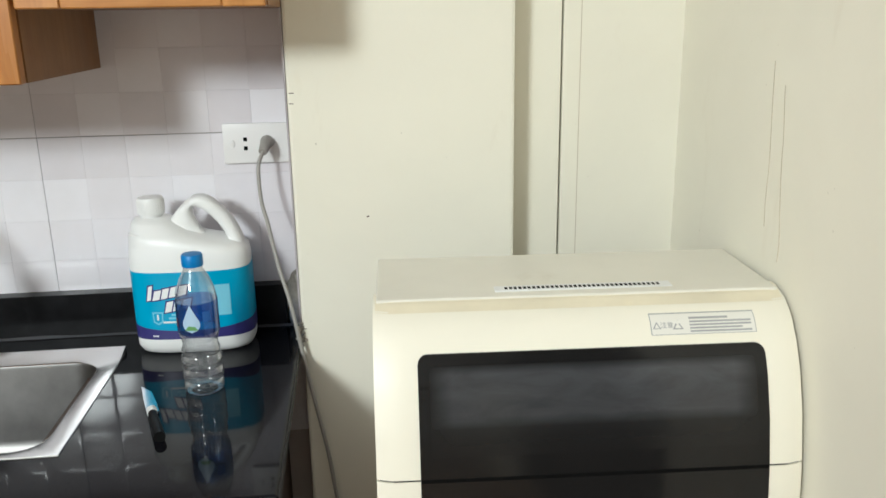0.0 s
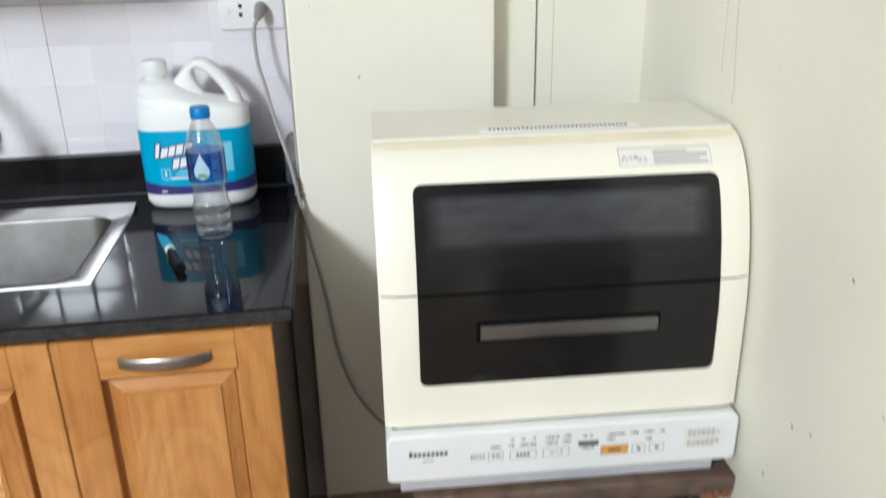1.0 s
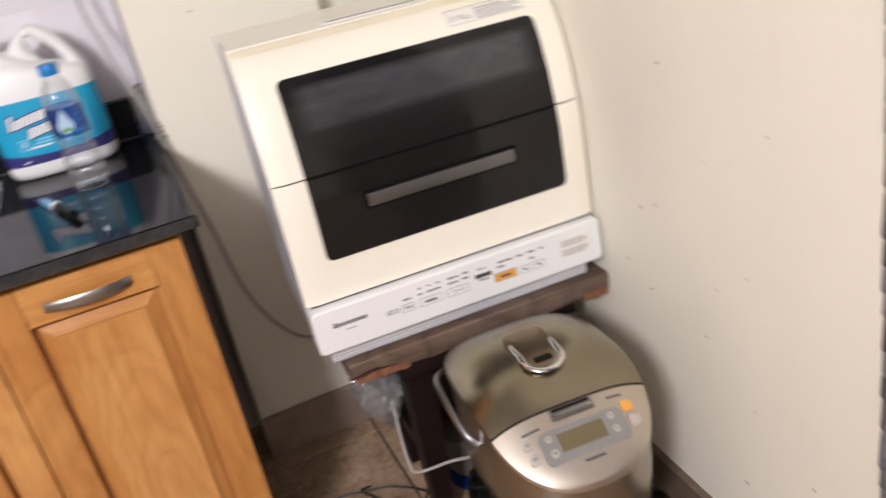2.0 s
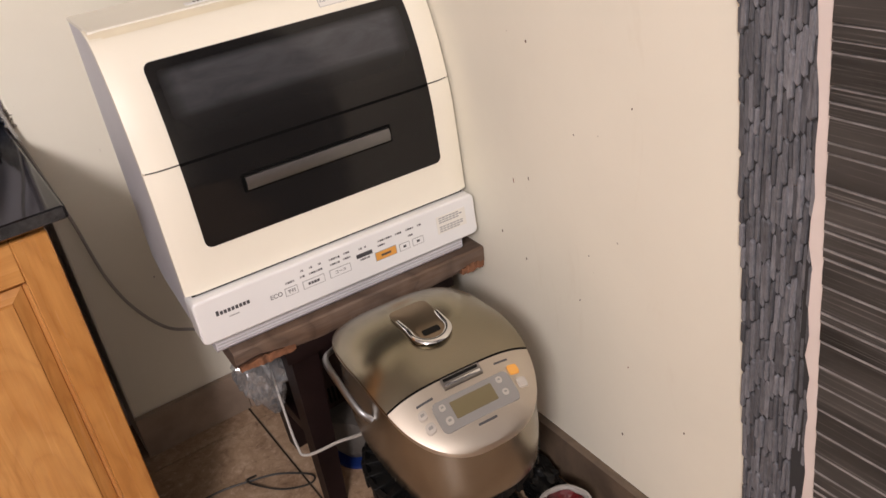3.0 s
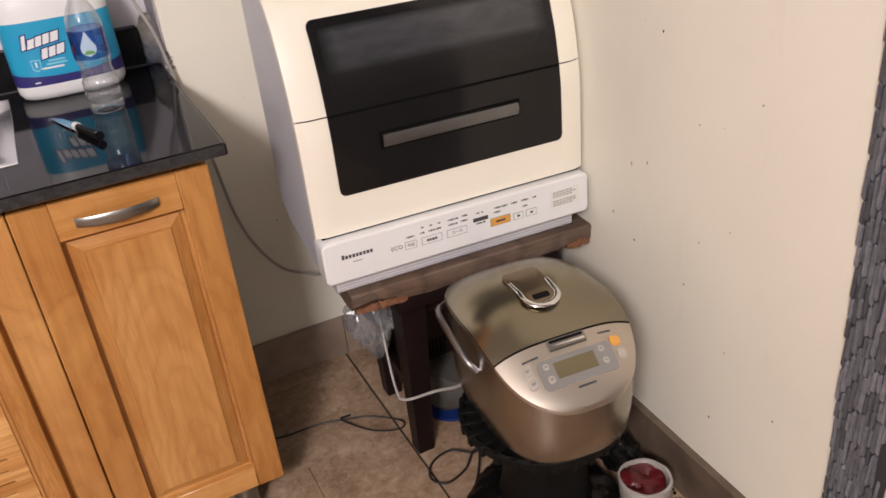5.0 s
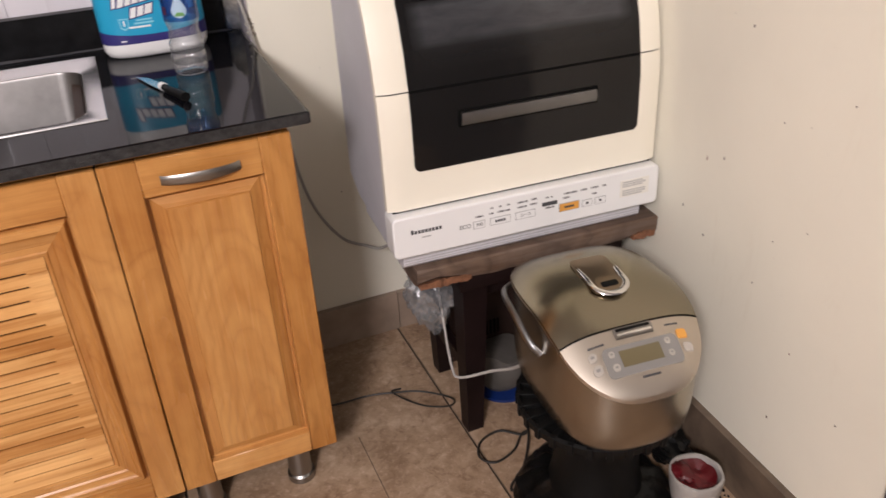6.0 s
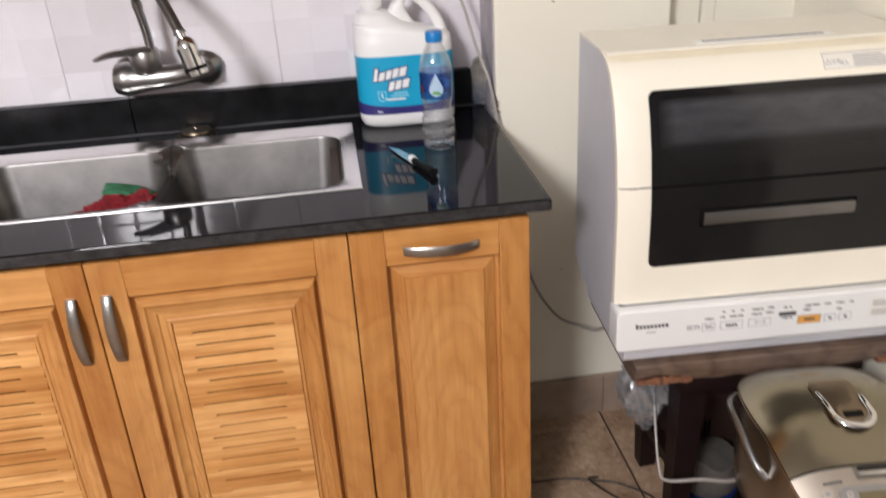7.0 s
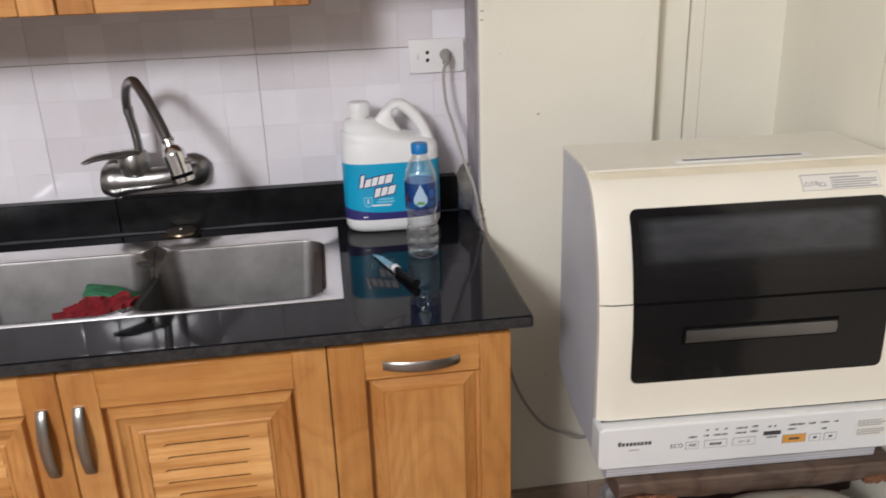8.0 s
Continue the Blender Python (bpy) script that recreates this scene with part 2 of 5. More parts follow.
M_PLASTER = plaster_mat("cream_paint", (0.84, 0.808, 0.69), (0.62, 0.55, 0.42))
M_WALL_PLAIN = surf("room_paint", (0.40, 0.385, 0.36), 0.7)
M_CEIL = surf("ceiling_paint", (0.48, 0.47, 0.455), 0.8)
M_TILE = tile_mat("wall_tile_glaze", (0.75, 0.715, 0.75), (0.87, 0.85, 0.89), 0.08)
M_GROUT = surf("grout", (0.50, 0.46, 0.44), 0.9)
M_FLOOR = floor_mat()
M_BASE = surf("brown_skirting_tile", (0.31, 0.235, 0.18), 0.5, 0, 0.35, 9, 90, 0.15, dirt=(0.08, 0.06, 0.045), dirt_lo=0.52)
# darker, more blotched version of the skirting tile, for the east wall
M_BASE_E = surf("darker_skirting_tile", (0.165, 0.118, 0.082), 0.5, 0, 0.35, 9, 90, 0.15, dirt=(0.045, 0.034, 0.026), dirt_lo=0.46)
M_FGROUT = surf("dark_floor_joint", (0.035, 0.028, 0.022), 0.9)
M_GRANITE = granite_mat()
M_UPST = surf("honed_black_granite", (0.007, 0.007, 0.008), 0.34, 0, 0.6, 30, 300, 0.05, dirt=(0.022, 0.022, 0.023), dirt_lo=0.56, spec=0.2)
M_STEEL = metal("sink_rim_steel", (0.90, 0.895, 0.89), 0.20, "x", 0.04)
M_BASIN = metal("dull_basin_steel", (0.235, 0.226, 0.218), 0.36, "x", 0.35)
M_CHROME = metal("worn_chrome", (0.37, 0.36, 0.35), 0.33, None, 0.15)
M_TARNISH = metal("tarnished_brass", (0.26, 0.21, 0.15), 0.3, None, 0.3)
M_BRIGHT = metal("bright_chrome", (0.82, 0.82, 0.82), 0.08)
M_WOOD_V = wood("varnished_wood_upright", (0.37, 0.155, 0.042), (0.62, 0.326, 0.107), "z", arcs=0.34)
M_WOOD_H = wood("varnished_wood_lying", (0.40, 0.175, 0.050), (0.675, 0.368, 0.128), "x", arcs=0.10, streak=0.5)
M_SLAT = wood("varnished_slat_wood", (0.34, 0.14, 0.038), (0.75, 0.43, 0.162), "x", 0.2, 0.1, 0.0, streak=0.85)
M_SIDE = surf("dark_brown_board", (0.055, 0.032, 0.022), 0.5, 0, 0.3, 12)
M_SLOT_SHADE = surf("painted_slot_shade", (0.030, 0.013, 0.006), 0.95, spec=0.1)
M_UPSIDE = wood("upper_cabinet_side_wood", (0.20, 0.10, 0.045), (0.34, 0.19, 0.09), "z", 0.5)
M_CREAM = surf("yellowed_cream_plastic", (0.86, 0.82, 0.70), 0.42, 0, 0.04, 3, 300, 0.03)
M_TOP = surf("smudged_cream_top", (0.78, 0.755, 0.67), 0.36, 0, 0.06, 5, 300, 0.03, dirt=(0.58, 0.52, 0.42), dirt_lo=0.60)
M_YELLOW = surf("aged_yellow_plastic", (0.80, 0.73, 0.56), 0.32, 0, 0.12, 8, 300, 0.02)
M_WHITEP = surf("white_plastic", (0.83, 0.835, 0.83), 0.3, 0, 0.05, 3, 300, 0.03)
M_GREYP = surf("pale_grey_plastic", (0.60, 0.595, 0.635), 0.4, 0, 0.10, 5, 300, 0.03, dirt=(0.33, 0.28, 0.25), dirt_lo=0.57)
M_SMOKE = surf("smoked_window", (0.0092, 0.0088, 0.0090), 0.10, 0, 0.15, 4, 200, 0.0, spec=0.35)
M_SMOKE2 = paler_pane_mat()
M_BLACKGAP = surf("black_gap", (0.003, 0.003, 0.003), 0.9, spec=0.1)
M_GRIP = metal("grey_grip", (0.25, 0.25, 0.255), 0.36, "x")
M_PRINT = surf("dark_print", (0.06, 0.06, 0.065), 0.6)
M_PRINT2 = surf("grey_print", (0.38, 0.38, 0.38), 0.6)
M_STICKER = surf("sticker_paper", (0.80, 0.78, 0.72), 0.5, 0, 0.04)
M_ORANGE = surf("orange_key", (0.75, 0.36, 0.07), 0.45, 0, 0.08)
M_BOARD = wood("old_plank", (0.050, 0.034, 0.026), (0.19, 0.135, 0.102), "x", 0.75, 0.6, 0.5, 0.8)
M_SPLIT = surf("split_wood", (0.24, 0.105, 0.052), 0.9, 0, 0.55, 60, 200, 0.6, 0.003)
M_STOOL = surf("dark_stained_wood", (0.010, 0.0045, 0.0045), 0.45, 0, 0.35, 14, 120, 0.2, spec=0.25)
M_BRONZE = metal("brushed_bronze_steel", (0.30, 0.268, 0.20), 0.27, "x", 0.05, 0.006)
M_PLATE = metal("dark_bronze_plate", (0.27, 0.21, 0.15), 0.3, "x", 0.03)
M_BODYST = metal("brushed_steel_side", (0.40, 0.365, 0.305), 0.27, "x", 0.06, 0.006)
M_PANEL = metal("pale_gold_panel", (0.60, 0.54, 0.46), 0.45, None, 0.05, 0.006)
M_BEZEL = surf("grey_bezel", (0.25, 0.24, 0.225), 0.35)
M_LCD = surf("lcd_glass", (0.17, 0.14, 0.075), 0.2)
M_KEY = surf("pale_keys", (0.46, 0.42, 0.37), 0.4)
M_BLACKPL = surf("black_plastic", (0.005, 0.005, 0.005), 0.5, 0, 0.3, 20, 200, 0.1, spec=0.15)
M_FILM = surf("wrinkled_black_film", (0.004, 0.004, 0.004), 0.30, 0, 0.3, 20, 90, 0.5, 0.004, spec=0.35)
M_CORD = surf("grey_cord", (0.36, 0.34, 0.31), 0.55)
M_CORDW = surf("white_cord", (0.38, 0.355, 0.33), 0.5)
M_CORDK = surf("black_wire", (0.02, 0.017, 0.015), 0.5)
M_JUG = surf("white_polythene", (0.85, 0.85, 0.84), 0.36, 0, 0.04, 5, 120, 0.05)
M_TEAL = surf("turquoise_label", (0.02, 0.36, 0.60), 0.35, 0, 0.08)
M_TEAL2 = surf("pale_turquoise_print", (0.25, 0.62, 0.78), 0.35)
M_NAVY = surf("navy_label", (0.035, 0.03, 0.17), 0.35)
M_INK = surf("white_print", (0.85, 0.85, 0.85), 0.4, 0, 0.02)
M_BLUECAP = surf("blue_cap", (0.01, 0.20, 0.55), 0.4)
M_PET = clear("clear_bottle_plastic", (0.96, 0.97, 0.98), 0.05, 0.07, 0.8, 0.07)
M_BLABEL = surf("blue_bottle_label", (0.03, 0.12, 0.38), 0.35)
M_DROP = surf("pale_drop_print", (0.45, 0.60, 0.75), 0.35)
M_GREEN = surf("green_print", (0.14, 0.34, 0.10), 0.4)
M_BAG = clear("crinkled_clear_bag", (0.80, 0.81, 0.82), 0.12, 0.10, 0.7, 0.12)
M_REDCLOTH = surf("dark_red_cloth", (0.21, 0.010, 0.016), 0.95, 0, 0.4, 40, 260, 0.9, 0.003)
M_GREENPAD = surf("green_scouring_pad", (0.05, 0.21, 0.10), 0.95, 0, 0.35, 60, 300, 0.9, 0.002)
M_RED = surf("red_residue", (0.10, 0.006, 0.009), 0.30, 0, 0.35, 30, 120, 0.5, 0.003)
M_BLUEP = surf("blue_plastic", (0.004, 0.022, 0.13), 0.4)
M_GREYBAG = surf("grey_bundle", (0.085, 0.076, 0.068), 0.7, 0, 0.3, 18, 100, 0.4, 0.003)
M_SOCKET = surf("socket_plastic", (0.82, 0.81, 0.80), 0.35, 0, 0.03)
M_STONE = stone_mat("grey_stone_sliver", (0.075, 0.078, 0.088), (0.215, 0.220, 0.243))
M_STONEBED = surf("dark_stone_bed", (0.03, 0.03, 0.032), 0.9)
M_RAGGED = surf("torn_white_edge", (0.66, 0.58, 0.54), 0.8, 0, 0.12)
def streak_mat(name):
    m, nt, b = nodes_of(name)
    fine = noise_tex(nt, coords(nt, (1, 1.6, 130)), 2.2, 6, 0.75)
    wide = noise_tex(nt, coords(nt, (1, 1.2, 5)), 2.0, 4)
    tone = ramp(nt, wide, ((0.35, (0.012, 0.011, 0.010)), (0.7, (0.085, 0.078, 0.072))))
    c = mix(nt, "ADD", 0.8, tone, ramp(nt, fine, ((0.54, (0, 0, 0)), (0.74, (0.17, 0.16, 0.15)))))
    link(nt, c, b.inputs["Base Color"])
    b.inputs["Roughness"].default_value = 0.6
    bump(nt, b, fine, 0.4, 0.001)
    return m


M_DARKPANEL = streak_mat("dark_slate_strip")
M_RIDGE = surf("pale_ridge", (0.26, 0.24, 0.23), 0.8, 0, 0.5, 25)
M_NICKEL = metal("satin_nickel", (0.34, 0.325, 0.305), 0.32)
M_CUP = surf("grubby_white_plastic", (0.37, 0.345, 0.32), 0.45, 0, 0.15, 20, 120, 0.1, dirt=(0.35, 0.22, 0.18), dirt_lo=0.6)
M_BLADE = metal("knife_blade", (0.75, 0.76, 0.78), 0.15)

# ---- building helpers ----


def mesh_of(bm, name, smooth=True):
    me = bpy.data.meshes.new(name)
    bmesh.ops.recalc_face_normals(bm, faces=bm.faces)
    bm.to_mesh(me)
    bm.free()
    if smooth:
        me.polygons.foreach_set("use_smooth", [True] * len(me.polygons))
        me.set_sharp_from_angle(angle=radians(38))
    return me


def part(name, bm, material, parent=None, label="", smooth=True):
    """One mesh object under a thing or a part. Meshes are built in the space of the thing."""
    me = bm if isinstance(bm, bpy.types.Mesh) else mesh_of(bm, name, smooth)
    if not me.materials:
        me.materials.append(material)
    ob = new(name, me)
    if parent is not None:
        ob.parent = parent
        if parent.type == "EMPTY" and parent.get("plan"):
            ob.matrix_parent_inverse = parent.matrix_basis.inverted()
    if label:
        ob["label"] = label
    return ob


def thing(name, base, label, category, group="", plan=True, kind=""):
    """An empty at the base of a thing. plan: its parts are given in the room's own metres."""
    ob = new(name)
    ob.empty_display_size = 0.05
    ob.matrix_basis = base if isinstance(base, Matrix) else Matrix.Translation(base)
    if plan:
        ob["plan"] = 1
    return tagged(ob, label, category, group, kind)


def add_box(bm, x0, y0, z0, x1, y1, z1, bevel=0.0, seg=1):
    r = bmesh.ops.create_cube(bm, size=1)
    vs = r["verts"]
    for v in vs:
        v.co = Vector(((x0 + x1) / 2 + v.co.x * (x1 - x0), (y0 + y1) / 2 + v.co.y * (y1 - y0), (z0 + z1) / 2 + v.co.z * (z1 - z0)))
    if bevel:
        es = list({e for v in vs for e in v.link_edges})
        bmesh.ops.bevel(bm, geom=es, offset=bevel, segments=seg, affect="EDGES", profile=0.6)
    return bm


def box(x0, y0, z0, x1, y1, z1, bevel=0.0, seg=1):
    return add_box(bmesh.new(), x0, y0, z0, x1, y1, z1, bevel, seg)


def rings(loops, close=True, cap0=True, cap1=True, bm=None):
    """Skin through loops of equal length."""
    bm = bm or bmesh.new()
    vv = [[bm.verts.new(p) for p in lp] for lp in loops]
    n = len(loops[0])
    for a, b in zip(vv, vv[1:]):
        for i in range(n if close else n - 1):
            j = (i + 1) % n
            bm.faces.new((a[i], a[j], b[j], b[i]))
    if cap0:
        bm.faces.new(vv[0][::-1])
    if cap1:
        bm.faces.new(vv[-1])
    return bm


def lathe(profile, cx, cy, seg=40, cap0=True, cap1=True, bm=None):
    return rings([[(cx + r * math.cos(2 * math.pi * i / seg), cy + r * math.sin(2 * math.pi * i / seg), z) for i in range(seg)] for r, z in profile], True, cap0, cap1, bm)


def spline(pts, n=12):
    """Points along a smooth curve through pts."""
    P = [Vector(p) for p in pts]
    P = [2 * P[0] - P[1]] + P + [2 * P[-1] - P[-2]]
    out = []
    for i in range(1, len(P) - 2):
        p0, p1, p2, p3 = P[i - 1:i + 3]
        for k in range(n):
            t = k / n
            out.append(0.5 * (2 * p1 + (p2 - p0) * t + (2 * p0 - 5 * p1 + 4 * p2 - p3) * t * t + (3 * p1 - p0 - 3 * p2 + p3) * t ** 3))
    out.append(P[-2])
    return out


def tube(pts, r, seg=10, n=12, bm=None, flat=1.0, smooth=True):
    """A round rod along pts; r may be a function of 0..1."""
    path = spline(pts, n) if smooth else [Vector(p) for p in pts]
    loops = []
    up = Vector((0.13, 0.21, 0.97))
    for i, p in enumerate(path):
        d = (path[min(i + 1, len(path) - 1)] - path[max(i - 1, 0)]).normalized()
        side = d.cross(up)
        side = side.normalized() if side.length > 1e-4 else Vector((1, 0, 0))
        nrm = side.cross(d).normalized()
        up = nrm
        rad = r(i / (len(path) - 1)) if callable(r) else r
        loops.append([p + rad * (math.cos(2 * math.pi * k / seg) * side + flat * math.sin(2 * math.pi * k / seg) * nrm) for k in range(seg)])
    return rings(loops, True, True, True, bm)


def prism(poly, axis, a, b, bm=None):
    """A polygon in two coordinates pushed along the third axis from a to b."""
    def at(p, t):
        return {"x": (t, p[0], p[1]), "y": (p[0], t, p[1]), "z": (p[0], p[1], t)}[axis]
    return rings([[at(p, a) for p in poly], [at(p, b) for p in poly]], True, True, True, bm)


def round_rect(x0, y0, x1, y1, r, k=5):
    out = []
    for cx, cy, a0 in ((x1 - r, y1 - r, 0), (x0 + r, y1 - r, 90), (x0 + r, y0 + r, 180), (x1 - r, y0 + r, 270)):
        for i in range(k + 1):
            a = radians(a0 + 90 * i / k)
            out.append((cx + r * math.cos(a), cy + r * math.sin(a)))
    return out


def super_loop(cx, cy, a, b, z, n=2.6, seg=48):
    out = []
    for i in range(seg):
        t = 2 * math.pi * i / seg
        c, s = math.cos(t), math.sin(t)
        out.append((cx + a * math.copysign(abs(c) ** (2 / n), c), cy + b * math.copysign(abs(s) ** (2 / n), s), z))
    return out


def structure(ob, label, category):
    return tagged(ob, label, category, kind="structure")


def words(text, size, parent, m, material, name="lettering"):
    """Letters of the built-in font as a thin mesh, laid by the matrix m."""
    cu = bpy.data.curves.new(name, "FONT")
    cu.body, cu.size, cu.extrude, cu.align_x, cu.align_y = text, size, 0.0002, "CENTER", "CENTER"
    ob = bpy.data.objects.new(name, cu)
    scene.collection.objects.link(ob)
    me = bpy.data.meshes.new_from_object(ob)
    bpy.data.objects.remove(ob)
    me.transform(m)
    me.materials.clear()
    me.materials.append(material)
    return part(name, me, material, parent)


# ---- the room ----
CEIL_Z = 2.75


def east(y):
    """Inner face of the east wall, which runs slightly out of square."""
    return 0.545 + 0.035 * y


structure(part("wall_north", box(-4.3, 1.566, 0, -0.098, 1.70, CEIL_Z), M_GROUT), "kitchen wall behind the tiles, grey grout in the joints", "wall")
wall_north = bpy.data.objects["wall_north"]
col = part("wall_column", box(-0.098, 1.425, 0, 0.280, 1.70, CEIL_Z, 0.006, 2), M_PLASTER, smooth=False)
structure(col, "cream painted wall pier with worn plaster corner", "wall")
# side face of the pier, greyer than its front from worktop to ceiling
structure(part("wall_return", box(-0.1012, 1.428, 0.80, -0.0984, 1.5615, CEIL_Z), surf("blotched_grey_render", (0.47, 0.43, 0.45), 0.85, 0, 0.25, 12, 90, 0.4, 0.002, dirt=(0.30, 0.26, 0.24), dirt_lo=0.52)), "blotched grey rendered side of the pier", "wall")
niche = part("wall_niche", box(0.280, 1.512, 0, 0.75, 1.70, CEIL_Z), M_BLACKGAP)
structure(niche, "shallow recess beside the pier, cream painted panels", "wall")
part("panel", box(0.2805, 1.497, 0, 0.3766, 1.511, CEIL_Z, 0.0015), M_PLASTER, niche)
part("panel", box(0.3800, 1.497, 0, 0.66, 1.511, CEIL_Z, 0.0015), M_PLASTER, niche)
structure(part("wall_east", prism([(east(-5.0), -5.0), (east(1.52), 1.52), (0.95, 1.52), (0.95, -5.0)], "z", 0, CEIL_Z), M_PLASTER), "cream painted wall with small chips and rust specks", "wall")
structure(part("wall_south", box(-4.3, -5.14, 0, 0.95, -5.0, CEIL_Z), M_WALL_PLAIN), "plain painted wall", "wall")
structure(part("wall_west", box(-4.44, -5.14, 0, -4.3, 1.70, CEIL_Z), M_WALL_PLAIN), "plain painted wall", "wall")
structure(part("ceiling", box(-4.44, -5.14, CEIL_Z, 0.95, 1.70, CEIL_Z + 0.1), M_CEIL), "plain white ceiling", "ceiling")
floor = structure(part("floor", box(-4.44, -5.14, -0.12, 0.95, 1.70, -0.006), M_FGROUT), "brown mottled floor tiles with dark open joints", "floor")


def baseboard(x0, y0, x1, y1, h, label, mat=None):
    """A skirting of floor tile set on edge, between two plan points, face to the room."""
    d = Vector((x1 - x0, y1 - y0))
    n = Vector((d.y, -d.x)).normalized() * 0.016
    return structure(part("baseboard", prism([(x0, y0), (x1, y1), (x1 + n.x, y1 + n.y), (x0 + n.x, y0 + n.y)], "z", 0, h), mat or M_BASE), label, "baseboard")


baseboard(-0.098, 1.4245, 0.158, 1.4245, 0.108, "brown tile skirting at the foot of the pier")
baseboard(0.160, 1.4245, 0.280, 1.4245, 0.108, "brown tile skirting at the foot of the pier")
baseboard(0.282, 1.4965, 0.575, 1.4965, 0.108, "brown tile skirting in the recess")
baseboard(east(1.47), 1.47, east(0.30), 0.30, 0.115, "dark blotched brown tile skirting along the cream wall", M_BASE_E)

# chips and rust specks in the paint
rs = random.Random(4)


def wall_chip(y, z, w, h, mat):
    x = east(y) - 0.0006
    lp = [(x, y + w * math.cos(a) * rs.uniform(0.6, 1.1), z + h * math.sin(a) * rs.uniform(0.6, 1.1)) for a in [2 * math.pi * i / 7 for i in range(7)]]
    part("paint_chip", rings([lp, [(x + 0.001, p[1], p[2]) for p in lp]]), mat, bpy.data.objects["wall_east"])


M_CHIP = surf("chipped_paint", (0.13, 0.09, 0.07), 0.9)
M_RUST = surf("rust_speck", (0.22, 0.07, 0.035), 0.9)
for y, z, w, h, m in ((0.715, 0.894, 0.002, 0.0035, M_CHIP), (0.775, 0.485, 0.0022, 0.003, M_CHIP), (0.789, 0.638, 0.001, 0.005, M_RUST), (0.744, 0.655, 0.001, 0.005, M_CHIP),
                      (0.843, 0.518, 0.0015, 0.004, M_CHIP), (0.631, 0.461, 0.0015, 0.002, M_CHIP), (0.542, 0.222, 0.002, 0.004, M_CHIP), (0.40, 0.318, 0.002, 0.003, M_CHIP),
                      (0.49, 0.833, 0.0015, 0.002, M_CHIP), (0.617, 0.765, 0.0012, 0.002, M_CHIP), (0.60, 0.56, 0.001, 0.0015, M_CHIP), (0.52, 0.38, 0.001, 0.002, M_RUST)):
    wall_chip(y, z, w, h, m)

M_HAIR = surf("hairline_crack", (0.52, 0.46, 0.35), 0.8)
for pts in (((1.142, 1.30), (1.139, 1.245), (1.134, 1.19), (1.132, 1.152), (1.133, 1.11), (1.130, 1.07)), ((1.107, 1.27), (1.105, 1.249), (1.098, 1.20), (1.097, 1.17), (1.090, 1.11), (1.082, 1.058), (1.083, 1.03))):
    part("hairline_crack", tube([(east(y) - 0.0002, y, z) for y, z in pts], 0.0007, 5, 4), M_HAIR, bpy.data.objects["wall_east"])
for cx_, cz_, w_, h_ in ((0.026, 1.037, 0.0022, 0.0012), (-0.090, 1.248, 0.004, 0.0007), (-0.091, 1.231, 0.0035, 0.0007), (0.16, 0.62, 0.0012, 0.0012), (0.05, 0.42, 0.001, 0.0014)):
    part("paint_chip", box(cx_ - w_, 1.4243, cz_ - h_, cx_ + w_, 1.4252, cz_ + h_), M_CHIP, col)
part("filler_line", box(0.4105, 1.4966, 0.0, 0.4117, 1.4972, CEIL_Z), M_HAIR, niche)

# ---- stone strip, torn edge and dark ribbed sheet at the end of the cream wall ----
STRIP_Y1, STRIP_Y0, RAG_Y0 = 0.312, 0.215, 0.196


def lean(z):
    return 0.045 * (z - 0.95)


strip = thing("stone_cladding_strip", (east(0.27), 0.27, 0), "dark grey stacked-stone cladding strip up the wall edge", "cladding")
x = east(0.27)
bm = bmesh.new()
rings([[(x + dx, y + lean(z), z) for y in (STRIP_Y0, STRIP_Y1) for dx in ((-0.003, 0.004) if y == STRIP_Y0 else (0.004, -0.003))] for z in (0.0, 1.3, CEIL_Z)], bm=bm)
part("backing", bm, M_STONEBED, strip)
sliver_meshes, sliver_tall = [], []
COLS = 14
PITCH = (STRIP_Y1 - STRIP_Y0 + 0.004) / COLS
for k in range(8):
    r2 = random.Random(k)
    w, h, d = PITCH * r2.uniform(0.72, 1.10), r2.uniform(0.028, 0.066), r2.uniform(0.0022, 0.0080)
    b2 = bmesh.new()
    lp = [(-w / 2, -h * 0.43), (w * r2.uniform(-0.3, 0.3), -h / 2), (w / 2, -h * 0.42), (w * 0.44, 0.0), (w / 2, h * 0.43), (w * r2.uniform(-0.3, 0.3), h / 2), (-w / 2, h * 0.42), (-w * 0.46, h * 0.1)]
    rings([[(0, p[0], p[1]) for p in lp], [(-d * 0.7, p[0] * 0.97, p[1] * 0.985) for p in lp], [(-d, p[0] * 0.70, p[1] * 0.93) for p in lp]], bm=b2)
    sliver_meshes.append(mesh_of(b2, "stone_sliver", False))
    sliver_tall.append(h)
stuff = bmesh.new()
count = 0
for j in range(COLS):
    y = STRIP_Y0 - 0.003 + (j + 0.5) * PITCH
    z = rs.uniform(0, 0.03)
    while z < CEIL_Z - 0.10:
        k = rs.randrange(8)
        z += sliver_tall[k] / 2
        m = pose(x - 0.002, y + rs.uniform(-0.0007, 0.0007) + lean(z), z, rs.uniform(-2, 2), 0, 0)
        if 0.40 < z < 1.0 and count < 290:
            ob = part("stone", sliver_meshes[k], M_STONE, strip)
            ob.matrix_basis = m
            count += 1
        else:
            n0 = len(stuff.verts)
            stuff.from_mesh(sliver_meshes[k])
            stuff.verts.ensure_lookup_table()
            bmesh.ops.transform(stuff, matrix=m, verts=stuff.verts[n0:])
        z += sliver_tall[k] / 2 - 0.001
if not sliver_meshes[0].materials:
    for me in sliver_meshes:
        me.materials.append(M_STONE)
